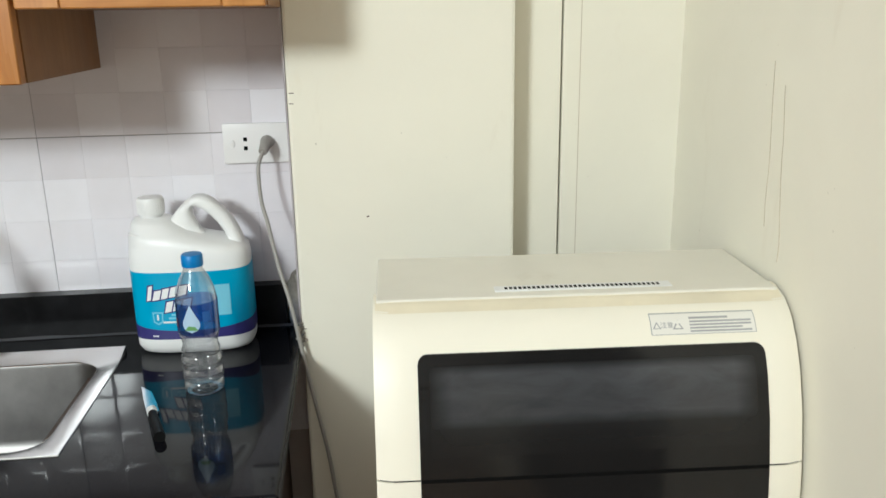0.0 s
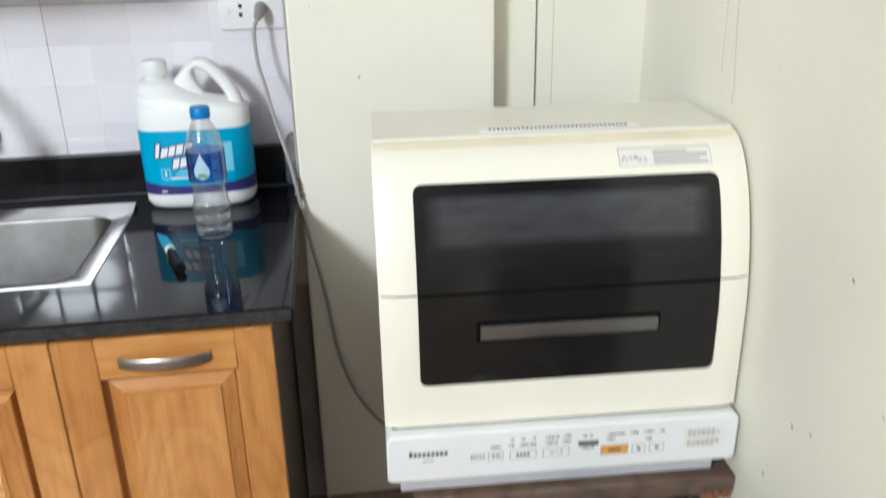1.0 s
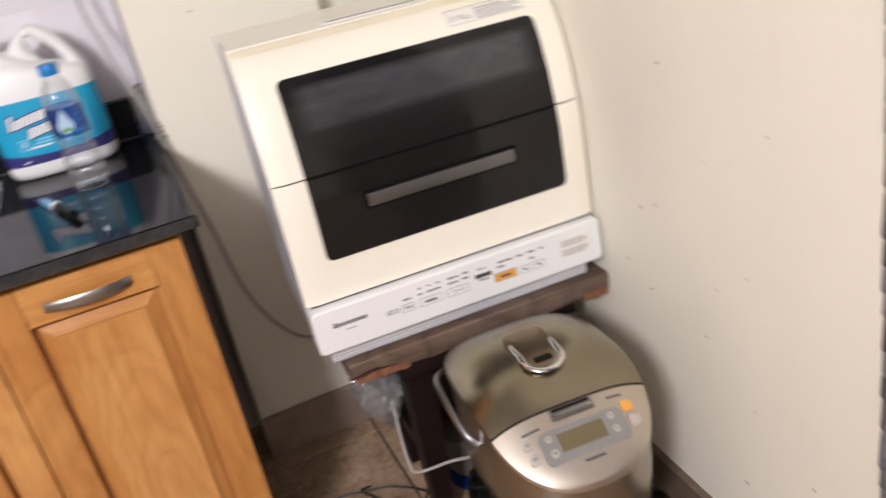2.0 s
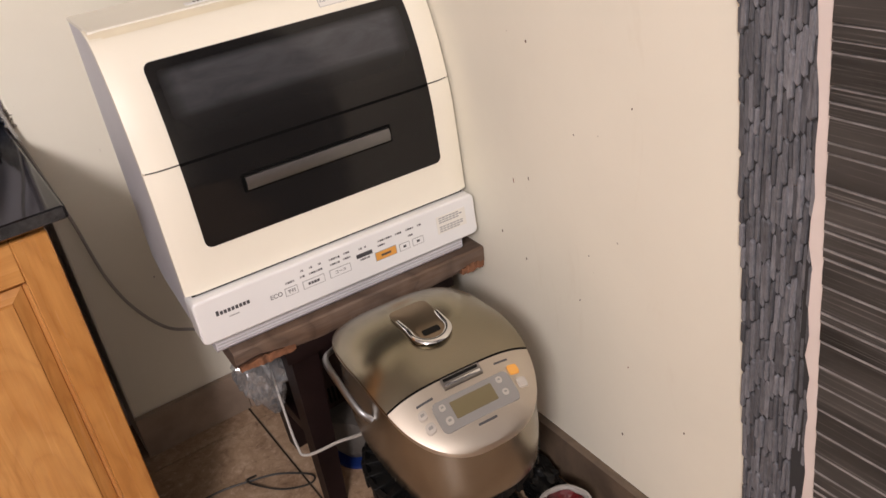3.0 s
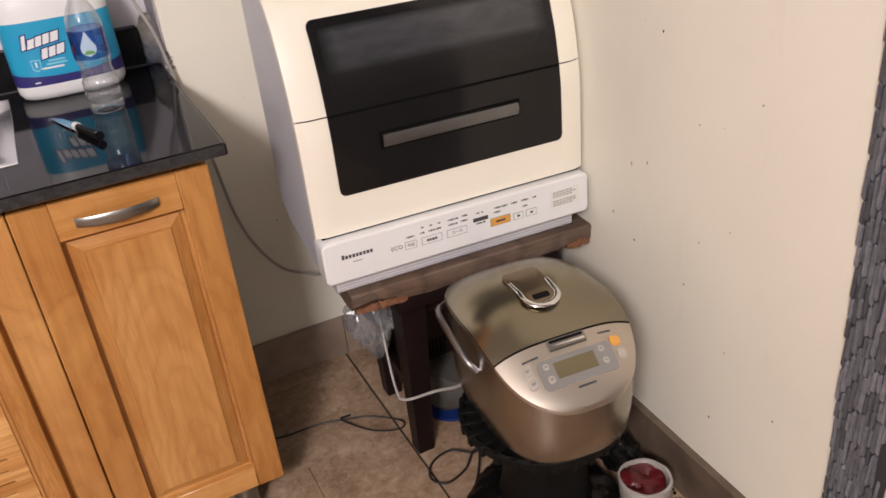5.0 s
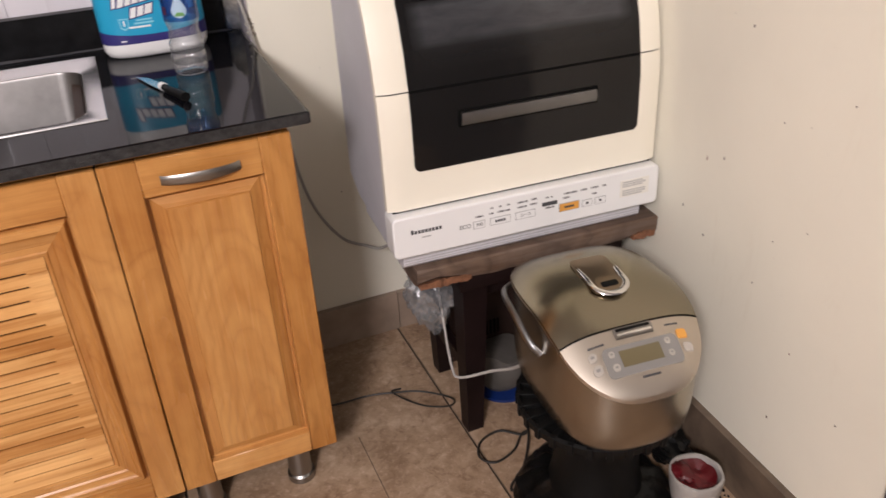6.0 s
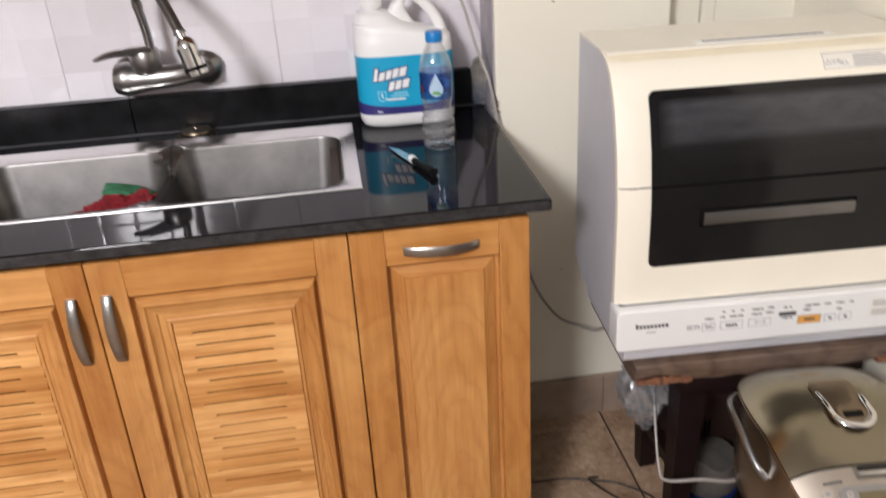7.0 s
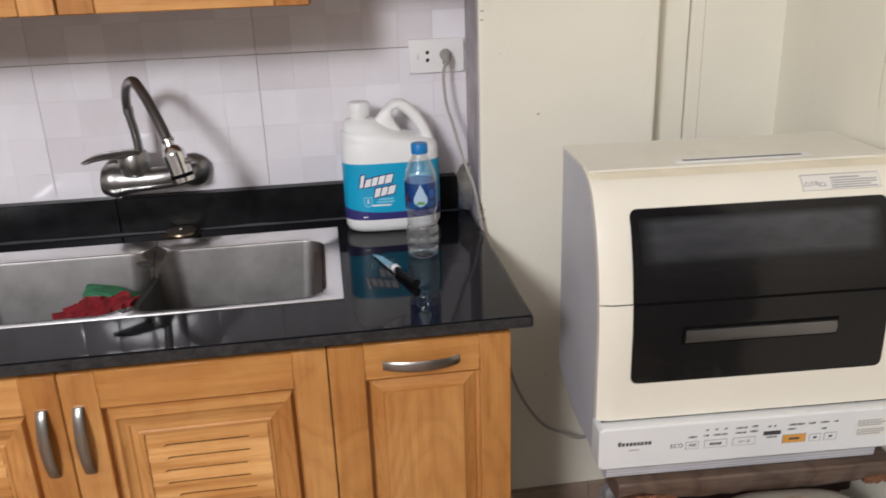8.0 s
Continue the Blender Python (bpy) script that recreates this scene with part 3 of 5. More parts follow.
tagged(part("stone_rest", stuff, M_STONE, strip, smooth=False), kind="stuff")

rag = bmesh.new()
zs = [i * CEIL_Z / 90 for i in range(91)]
lo = [RAG_Y0 + lean(z) + rs.uniform(-0.004, 0.004) for z in zs]
hi = [STRIP_Y0 - 0.001 + lean(z) + rs.uniform(-0.004, 0.003) for z in zs]
rings([[(x - 0.0085, a, z), (x - 0.0085, b, z), (x + 0.003, b, z), (x + 0.003, a, z)] for a, b, z in zip(lo, hi, zs)], bm=rag)
tagged(part("torn_edging", rag, M_RAGGED), "ragged pale strip of torn backing along the stone edge", "edging", kind="structure")

sheet = structure(part("wall_sheet", prism([(east(-2.3), -2.3), (east(0.21), 0.21), (east(0.21) - 0.004, 0.21), (east(-2.3) - 0.004, -2.3)], "z", 0, CEIL_Z), M_STONEBED), "dark ribbed slate-look sheet covering the wall", "wall covering")
z = 0.01
while z < CEIL_Z - 0.04:
    h = rs.choice((0.012, 0.016, 0.022, 0.028, 0.036))
    if z < 1.4:
        o = part("slat", prism([(east(-1.2) - 0.0075, -1.2), (east(RAG_Y0) - 0.0075, RAG_Y0 + 0.002 + lean(z)), (east(RAG_Y0) - 0.003, RAG_Y0 + 0.002 + lean(z)), (east(-1.2) - 0.003, -1.2)], "z", z + 0.0016, z + h - 0.0016), M_DARKPANEL, sheet, smooth=False)
        rh = rs.uniform(0.0004, 0.0011)
        part("ridge", prism([(east(-1.2) - 0.009, -1.2), (east(RAG_Y0) - 0.009, RAG_Y0 + 0.002 + lean(z)), (east(RAG_Y0) - 0.003, RAG_Y0 + 0.002 + lean(z)), (east(-1.2) - 0.003, -1.2)], "z", z + h - rh, z + h + rh), M_RIDGE, sheet, smooth=False)
    z += h

# ---- dishwasher on its plank and stool ----
DW = pose(0.016, 0.967, 0, 0, 0, -3.0)
DW_W = 0.555
PROFILE = ((0.000, 0.577), (0.000, 0.70), (0.001, 0.76), (0.006, 0.80), (0.018, 0.86), (0.036, 0.915), (0.053, 0.948), (0.074, 0.977), (0.094, 0.992), (0.112, 0.999), (0.130, 1.003))


def front_v(z):
    for (v0, z0), (v1, z1) in zip(PROFILE, PROFILE[1:]):
        if z <= z1:
            t = (z - z0) / (z1 - z0)
            return v0 + (v1 - v0) * max(t, 0)
    return PROFILE[-1][0]


def dense(z0, z1, n=22):
    return [z0 + (z1 - z0) * i / n for i in range(n + 1)]


def front_sheet(u0, u1, z0, z1, out, thick, edge=0.0, rad=0.0, low=1, high=1):
    """A curved sheet that follows the machine's front between two heights; rad rounds its four corners in height."""
    bm = bmesh.new()
    us = [u0 + (u1 - u0) * i / 28 for i in range(29)]
    if rad:
        us = sorted(set(us + [u0 + rad * t for t in (0.1, 0.3, 0.6, 1)] + [u1 - rad * t for t in (0.1, 0.3, 0.6, 1)]))
    loops = []
    for u in us:
        d = min(u - u0, u1 - u)
        cut = rad - math.sqrt(max(0, rad * rad - (rad - d) ** 2)) if rad and d < rad else 0
        back = edge * max(0, 1 - d / 0.010) ** 2
        zz = dense(z0 + cut * low, z1 - cut * high)
        lp = [(u, front_v(z) - out + back, z) for z in zz]
        lp += [(u, front_v(z) + thick + back, z) for z in reversed(zz)]
        loops.append(lp)
    return rings(loops, True, True, True, bm)


dish = thing("dishwasher", DW, "cream countertop dishwasher with dark smoked front, standing on an old plank", "dishwasher", plan=False)
side = [(v + 0.012, z) for v, z in PROFILE if z > 0.6] + [(0.306, 1.003), (0.312, 0.995), (0.312, 0.535), (0.25, 0.508), (0.03, 0.490), (0.012, 0.50)]
part("body", prism(side, "x", 0.006, DW_W - 0.006), M_GREYP, dish, "pale grey casing with smudged sides")
part("top", box(0.004, 0.118, 0.996, DW_W - 0.004, 0.312, 1.0035, 0.003, 2), M_TOP, dish, smooth=False)
upper = part("upper_front", front_sheet(0, DW_W, 0.8000, 1.0025, 0.0, 0.014, 0.006), M_CREAM, dish, "yellowed cream upper door")
lower = part("lower_front", front_sheet(0, DW_W, 0.580, 0.7975, 0.0, 0.014, 0.006), M_CREAM, dish, "yellowed cream lower door")
part("yellowed_edge", front_sheet(0.003, DW_W - 0.003, 0.9925, 1.0027, 0.0004, 0.004, 0.006), M_YELLOW, upper, "strongly yellowed top edge")
part("door_gap", front_sheet(0.004, DW_W - 0.004, 0.794, 0.8035, -0.0012, 0.012, 0.006), M_BLACKGAP, dish)
win_up = part("window", front_sheet(0.056, 0.508, 0.7997, 0.951, 0.0022, 0.014, 0, 0.012, 0, 1), M_SMOKE, upper, "dark smoked window")
# thin sheet that carries the painted glow of the upper window
part("painted_glow_pane", front_sheet(0.070, 0.494, 0.828, 0.938, 0.0030, 0.0005, 0, 0.006), M_SMOKE2, win_up)
win_lo = part("window", front_sheet(0.056, 0.508, 0.652, 0.7981, 0.0022, 0.014, 0, 0.012, 1, 0), M_SMOKE, lower, "dark smoked lower window")
part("window_gap", front_sheet(0.0565, 0.5075, 0.7962, 0.8008, 0.0027, 0.010), M_BLACKGAP, lower)
part("grip_recess", box(0.141, -0.0036, 0.7215, 0.4185, 0.004, 0.7545, 0.002), M_BLACKGAP, lower)
grip = bmesh.new()
rings([[(u, -0.0036 - d, z) for z, d in ((0.7260, 0.0), (0.7270, 0.004), (0.738, 0.0070), (0.749, 0.004), (0.7500, 0.0))] for u in (0.1465, 0.413)], bm=grip)
part("handle", grip, M_GRIP, lower, "brushed grey grip bar")
part("gap", box(0.010, 0.004, 0.5745, DW_W - 0.010, 0.03, 0.5815), M_BLACKGAP, dish)
ctrl = part("control_panel", prism(round_rect(0.0, 0.492, DW_W, 0.5755, 0.010, 4), "y", -0.020, 0.03), M_WHITEP, dish, "white control strip with small keys")
bpy_b = ctrl.modifiers.new("edge", "BEVEL")
bpy_b.width, bpy_b.segments, bpy_b.limit_method = 0.003, 2, "ANGLE"
part("plinth", prism([(-0.006, 0.495), (0.26, 0.495), (0.26, 0.4585), (0.004, 0.4585), (-0.004, 0.466)], "x", 0.020, DW_W - 0.03), M_GREYP, dish)

plinth = bpy.data.objects["plinth"]
for k in range(4):
    zg = 0.4695 + k * 0.0060
    vg = -0.004 - 0.002 * (zg - 0.466) / 0.029
    part("groove", box(0.022, vg - 0.0007, zg, DW_W - 0.032, vg + 0.002, zg + 0.0013), M_PRINT2, plinth)


def mark(u0, z0, u1, z1, mat, name="printed_bar", proud=0.0006, parent=None):
    return part(name, box(u0, -0.0200 - proud, z0, u1, -0.0190, z1), mat, parent or ctrl)


# brand mark as a plain bar, keys, legends
for k in range(9):
    mark(0.034 + k * 0.0068, 0.5390, 0.0390 + k * 0.0068, 0.5480 if k == 0 else 0.5455, M_PRINT, "brand_bar")
mark(0.054, 0.529, 0.072, 0.531, M_PRINT2)


def key(u0, z0, u1, z1, fill=None):
    mark(u0, z0, u1, z1, M_PRINT2, "key_outline")
    mark(u0 + 0.0012, z0 + 0.0012, u1 - 0.0012, z1 - 0.0012, fill or M_WHITEP, "key", 0.0010)


for a, b, text in ((0.156, 0.180, "予約"), (0.190, 0.232, ""), (0.242, 0.284, "コース")):
    key(a, 0.522, b, 0.538)
    if text:
        words(text, 0.0078, ctrl, pose((a + b) / 2, -0.0213, 0.530, 90, 0, 0), M_PRINT)
    else:
        for k in range(4):
            mark((a + b) / 2 - 0.011 + k * 0.0056, 0.5275, (a + b) / 2 - 0.0065 + k * 0.0056, 0.5325, M_PRINT, "printed_bar", 0.0013)
key(0.334, 0.518, 0.378, 0.536, M_ORANGE)
mark(0.346, 0.525, 0.366, 0.529, M_PRINT, "printed_bar", 0.0013)
for a, b in ((0.384, 0.406), (0.412, 0.436)):
    key(a, 0.518, b, 0.533)
    mark((a + b) / 2 - 0.003, 0.5235, (a + b) / 2 + 0.003, 0.528, M_PRINT, "printed_bar", 0.0013)
mark(0.298, 0.538, 0.330, 0.546, M_PRINT, "display_bar")
for a, b, z in ((0.160, 0.178, 0.545), (0.188, 0.198, 0.546), (0.205, 0.232, 0.546), (0.191, 0.197, 0.557), (0.208, 0.214, 0.557), (0.225, 0.231, 0.557), (0.246, 0.268, 0.556), (0.275, 0.287, 0.557),
                (0.246, 0.266, 0.546), (0.272, 0.288, 0.547), (0.305, 0.312, 0.554), (0.316, 0.320, 0.554), (0.304, 0.324, 0.532), (0.344, 0.374, 0.554), (0.380, 0.394, 0.554), (0.402, 0.420, 0.554), (0.427, 0.436, 0.554),
                (0.342, 0.358, 0.545), (0.405, 0.416, 0.541)):
    n_ = max(2, round((b - a) / 0.0042))
    for k in range(n_):
        mark(a + (b - a) * k / n_, z, a + (b - a) * (k + 0.78) / n_, z + 0.0034, M_PRINT if k % 3 else M_PRINT2)
words("ECO", 0.0115, ctrl, pose(0.140, -0.0203, 0.531, 90, 0, 0), M_PRINT)
info = mark(0.468, 0.520, 0.532, 0.556, M_STICKER, "sticker", 0.0008)
for z, b in ((0.5505, 0.525), (0.546, 0.528), (0.5415, 0.524), (0.532, 0.526), (0.5275, 0.528), (0.523, 0.518)):
    for k in range(int((b - 0.473) / 0.0075)):
        part("printed_bar", box(0.473 + k * 0.0075, -0.0213, z, 0.4792 + k * 0.0075, -0.0205, z + 0.0024), M_PRINT2, ctrl)

# caution sticker above the window
cz0, cz1, cu0, cu1 = 0.962, 0.9845, 0.362, 0.502
st = part("sticker", front_sheet(cu0, cu1, cz0, cz1, 0.0006, 0.0002), M_PRINT2, upper, "caution sticker with a thin grey border")
part("sticker_face", front_sheet(cu0 + 0.001, cu1 - 0.001, cz0 + 0.0008, cz1 - 0.0008, 0.0010, 0.0002), M_STICKER, st)
for k, z in enumerate((0.9795, 0.976, 0.9725, 0.969, 0.9655)):
    part("printed_bar", front_sheet(cu0 + 0.052 + (0 if k else 0.0), cu1 - 0.006 - (0.03 if k == 0 else 0.012 * (k == 3)), z - 0.0009, z + 0.0009, 0.0014, 0.0002), M_PRINT2, st)
for u in (0.370, 0.398):
    s = 0.007 if u < 0.38 else 0.009
    zc = 0.9725
    slope = (front_v(zc + 0.004) - front_v(zc - 0.004)) / 0.008
    tri = [(u - s * 0.8, zc - s * 0.5), (u + s * 0.8, zc - s * 0.5), (u, zc + s * 0.62)]
    inner = [(u + (a - u) * 0.6, zc - 0.0005 + (b - zc) * 0.6) for a, b in tri]
    for poly, out, mt in ((tri, 0.0014, M_PRINT2), (inner, 0.0018, M_STICKER)):
        part("warning_triangle", rings([[(a, front_v(b) - out, b) for a, b in poly], [(a, front_v(b) - out + 0.0003, b) for a, b in poly]]), mt, st)
tilt = math.degrees(math.atan2(front_v(0.978) - front_v(0.968), 0.010))
words("注意", 0.0088, st, pose(0.3835, front_v(0.9725) - 0.0017, 0.9725, 90 - tilt, 0, 0), M_PRINT2)

# vent on top
vent = part("vent", box(0.166, 0.136, 1.0030, 0.412, 0.157, 1.0052, 0.001), M_WHITEP, dish)
slot_me = mesh_of(box(-0.0019, -0.0045, 0, 0.0019, 0.0045, 0.0008), "vent_slot", False)
slot_me.materials.append(M_BLACKGAP)
for i in range(34):
    o = part("vent_slot", slot_me, M_BLACKGAP, vent)
    o.location = (0.182 + i * 0.0064, 0.1455, 1.0048)

# plank
rp = random.Random(8)
plank = thing("plank", DW @ Matrix.Translation((0, 0, 0.403)), "rough brown plank with a splintered edge, carrying the dishwasher", "plank", plan=False)
bm = bmesh.new()
loops = []
for i in range(25):
    u = 0.040 + (0.562 - 0.040) * i / 24
    j1, j2 = rp.uniform(-0.0015, 0.0015), rp.uniform(-0.002, 0.003)
    chew = 0.014 * max(0, 1 - abs(i - 2) / 3.5) + 0.005 * max(0, 1 - abs(i - 22) / 3)
    loops.append([(u, -0.016 + j1, 0.054), (u, -0.019 + j1, 0.051), (u, -0.019 + j2, 0.020 + chew), (u, -0.012 + chew + j2, 0.0095 + chew * 0.6), (u, 0.03, 0.0085), (u, 0.30, 0.0085), (u, 0.30, 0.054)])
rings(loops, bm=bm)
part("board", bm, M_BOARD, plank)
for u0, u1 in ((0.046, 0.150), (0.508, 0.560)):
    bm = bmesh.new()
    loops = []
    for i in range(25):
        u = u0 + (u1 - u0) * i / 24
        e = math.sin(math.pi * i / 24)
        loops.append([(u, -0.018 - rp.uniform(0, 0.003) * e, 0.019 + 0.006 * e + rp.uniform(0, 0.004)), (u, -0.016 - rp.uniform(0.0, 0.004) * e, 0.011 - rp.uniform(0, 0.004)), (u, 0.004, 0.0075 - rp.uniform(0, 0.003) * e), (u, 0.006, 0.017)])
    rings(loops, bm=bm)
    part("splintered_edge", bm, M_SPLIT, plank, "raw orange splintered wood")

# stool under the plank
stool = thing("stool", (0.32, 1.08, 0), "dark stained wooden stool under the plank", "stool")


def leg(x0, y0, x1, y1, wt, wb):
    return rings([[(x0 + a * wb / 2, y0 + b * wb / 2, 0.0) for a, b in ((-1, -1), (1, -1), (1, 1), (-1, 1))], [(x1 + a * wt / 2, y1 + b * wt / 2, 0.376) for a, b in ((-1, -1), (1, -1), (1, 1), (-1, 1))]])


for x0, y0, x1, y1 in ((0.172, 0.985, 0.182, 0.992), (0.195, 1.205, 0.190, 1.20), (0.49, 0.985, 0.48, 0.992), (0.49, 1.205, 0.48, 1.20)):
    part("leg", leg(x0, y0, x1, y1, 0.055, 0.036), M_STOOL, stool)
part("seat", box(0.145, 0.955, 0.376, 0.52, 1.235, 0.4112, 0.004, 2), M_STOOL, stool)
part("apron", box(0.205, 0.985, 0.336, 0.465, 1.0, 0.376, 0.002), M_STOOL, stool)
part("stretcher", box(0.175, 1.01, 0.12, 0.195, 1.19, 0.15, 0.002), M_STOOL, stool)
panel = part("back_panel", box(0.205, 1.165, 0.04, 0.47, 1.178, 0.375), surf("dark_brown_panel", (0.030, 0.016, 0.013), 0.5, 0, 0.3, 14, 120, 0.2, spec=0.3), stool)
for i in range(9):
    part("groove", box(0.245 + i * 0.010, 1.1635, 0.090, 0.2495 + i * 0.010, 1.1655, 0.130), M_BLACKGAP, panel)

# bundle and blue lid under the stool
bundle = thing("bundle", (0.30, 1.09, 0), "grey wrapped bundle on a blue plastic lid", "bundle")
bm = lathe([(0.03, 0.105), (0.055, 0.098), (0.065, 0.07), (0.062, 0.03), (0.05, 0.012)], 0.30, 1.09, 24)
for v in bm.verts:
    v.co += Vector((noise.noise(v.co * 18), noise.noise(v.co * 18 + Vector((5, 0, 0))), noise.noise(v.co * 18 + Vector((0, 9, 0))))) * 0.014
part("wrap", bm, M_GREYBAG, bundle)
part("lid", lathe([(0.068, 0.0), (0.071, 0.003), (0.070, 0.009), (0.060, 0.010)], 0.298, 1.08, 32), M_BLUEP, bundle, "blue plastic lid")

# clear bag hanging from the plank
bag = thing("plastic_bag", (0.125, 1.06, 0.19), "crumpled clear plastic bag stuffed beside the stool", "bag")
bm = bmesh.new()
bmesh.ops.create_icosphere(bm, subdivisions=4, radius=1)
for v in bm.verts:
    p = v.co.copy()
    n = noise.noise(p * 2.2) * 0.28 + noise.noise(p * 5 + Vector((3, 1, 0))) * 0.20 - abs(noise.noise(p * 6)) * 0.30 - abs(noise.noise(p * 14)) * 0.16 + 0.12
    s = 1 + n
    top = 0.75 if p.z > 0.4 else 1
    v.co = Vector((0.126 + p.x * 0.046 * s * top, 1.075 + p.y * 0.055 * s * top, 0.318 + p.z * 0.074 * (1 + 0.5 * n)))
part("film", bm, M_BAG, bag, smooth=False)
bm = bmesh.new()
bmesh.ops.create_icosphere(bm, subdivisions=3, radius=1)
for v in bm.verts:
    p = v.co.copy()
    n = noise.noise(p * 3.1 + Vector((7, 2, 1))) * 0.5 + abs(noise.noise(p * 7)) * 0.3
    v.co = Vector((0.128 + p.x * 0.033 * (1 + n), 1.08 + p.y * 0.04 * (1 + n), 0.285 + p.z * 0.06 * (1 + n)))
part("inner_film", bm, M_BAG, bag)

# ---- rice cooker on a black plastic stand ----
RC = pose(0.298, 0.688, 0.0, 0, 0, -5.0)
RA, RB, SEAM, RN, RN_BACK = 0.131, 0.182, -0.088, 2.8, 3.5


def rc_half(w):
    """Half width of the outline at depth w."""
    n = RN_BACK if w > 0 else RN
    return RA * max(0.0, 1 - (abs(w) / RB) ** n) ** (1 / n)


def rc_mid(w):
    """Height along the middle: a flat dome behind the seam, a straight slope before it."""
    if w >= SEAM:
        return 0.512 - 0.032 * (max(0, 0.02 - w) / 0.108) ** 2 - 0.047 * (max(0, w - 0.02) / 0.162) ** 3
    t = (SEAM - w) / (RB + SEAM)
    return 0.480 - 0.064 * t - 0.008 * t ** 8


def rc_edge(w):
    if w >= SEAM:
        return rc_mid(w) - (0.018 + 0.014 * min(1, max(0, (w - SEAM) / 0.12))) * (1 - (max(0, w) / RB) ** 4)
    t = (SEAM - w) / (RB + SEAM)
    return rc_mid(w) - 0.018 * (1 - t) ** 0.8 - 0.004 * t


def rc_top(u, w):
    h = rc_half(w)
    q = min(1.0, abs(u) / h) if h > 1e-5 else 0.0
    e = rc_edge(w)
    return e + (rc_mid(w) - e) * (1 - q ** 3.6)


cooker = thing("rice_cooker", RC, "bronze stainless rice cooker with domed lid and small display", "rice cooker", plan=False)
SEG = 72


def rc_loop(s, z=None):
    return [(p[0], p[1], (rc_edge(p[1]) if z is None else z)) for p in (b if b[1] > 0 else a for a, b in zip(super_loop(0, 0, RA * s, RB * s, 0, RN, SEG), super_loop(0, 0, RA * s, RB * s, 0, RN_BACK, SEG)))]


low = [rc_loop(0.80, 0.277), rc_loop(0.88, 0.281), rc_loop(0.935, 0.296), rc_loop(0.965, 0.330)]
for t in (0.3, 0.6, 0.85):
    low.append([(p[0], p[1], 0.330 + (rc_edge(p[1]) - 0.330) * t) for p in rc_loop(0.978)])
low.append([(p[0] * 0.978, p[1] * 0.978, rc_edge(p[1]) - 0.001) for p in rc_loop(1.0)])
part("body", rings(low), M_BODYST, cooker, "brushed steel body")


def rc_skin(w0, w1, lift, drop=0.008):
    """A piece of the domed top between two depths, with its rim turned down."""
    loops = []
    for i in range(33):
        w = w0 + (w1 - w0) * (1 - math.cos(math.pi * i / 32)) / 2
        h = rc_half(w) * 0.998
        lp = []
        for k in range(41):
            t = k / 20 - 1
            u = h * math.sin(t * math.pi / 2)
            lp.append((u, w, rc_top(u, w) + lift))
        lp += [(h, w, rc_edge(w) - drop), (-h, w, rc_edge(w) - drop)]
        loops.append(lp)
    return rings(loops)


part("lid", rc_skin(SEAM + 0.001, RB * 0.9995, 0.0012), M_BRONZE, cooker, "domed brushed bronze lid")
face = part("control_face", rc_skin(-RB * 0.9995, SEAM - 0.001, 0.0, 0.007), M_PANEL, cooker, "pale gold control face")
us = [rc_half(SEAM) * 0.995 * math.sin((i / 20 * 2 - 1) * math.pi / 2) for i in range(21)]
part("seam", tube([(u, SEAM, rc_top(u, SEAM) + 0.0003) for u in us], 0.0014, 6, 2), M_BLACKGAP, cooker)


def rc_patch(u0, w0, u1, w1, lift, r=0.004, thick=0.003):
    """A small plate that lies on the cooker's top."""
    poly = round_rect(u0, w0, u1, w1, r, 3)
    c = ((u0 + u1) / 2, (w0 + w1) / 2)
    bm = bmesh.new()
    lo_ = [(a, b, rc_top(a, b) + lift - thick) for a, b in poly]
    hi_ = [(a, b, rc_top(a, b) + lift) for a, b in poly]
    rings([lo_, hi_], True, True, False, bm)
    bm.verts.ensure_lookup_table()
    n = len(poly)
    top = [bm.verts[n + i] for i in range(n)]
    grid = [[bm.verts.new((c[0] + (p[0] - c[0]) * f, c[1] + (p[1] - c[1]) * f, rc_top(c[0] + (p[0] - c[0]) * f, c[1] + (p[1] - c[1]) * f) + lift)) for p in poly] for f in (0.66, 0.33)]
    rows = [top] + grid
    for a, b in zip(rows, rows[1:]):
        for i in range(n):
            bm.faces.new((a[i], a[(i + 1) % n], b[(i + 1) % n], b[i]))
    bm.faces.new(rows[-1])
    return bm


ws_ = [SEAM + (RB * 0.999 - SEAM) * (1 - math.cos(math.pi * i / 24)) / 2 for i in range(25)]
rim_pts = [(-rc_half(w) * 1.001, w, rc_edge(w) - 0.004) for w in ws_] + [(rc_half(w) * 1.001, w, rc_edge(w) - 0.004) for w in reversed(ws_[:-1])]
part("lid_seam", tube(rim_pts, 0.0011, 6, 2), M_PLATE, cooker)
part("handle_plate", rc_patch(-0.034, -0.030, 0.034, 0.075, 0.0060, 0.012), M_PLATE, cooker)
ring = [(-0.031, 0.040), (-0.030, 0.010)] + [(0.030 * math.cos(math.pi + math.pi * i / 14), -0.010 + 0.026 * math.sin(math.pi + math.pi * i / 14)) for i in range(15)] + [(0.030, 0.010), (0.031, 0.025)]
part("handle_ring", tube([(a, b, rc_top(a, b) + 0.0075) for a, b in ring], lambda t: 0.0030 + 0.0040 * math.sin(math.pi * t) ** 0.7, 10, 3, flat=0.5), M_BRIGHT, cooker, "bright chrome loop")
part("handle_well", rc_patch(-0.022, -0.030, 0.022, 0.004, 0.0075, 0.008), M_PLATE, cooker)
part("handle_slot", rc_patch(-0.015, -0.021, 0.015, -0.009, 0.0084, 0.003), M_BLACKPL, cooker)
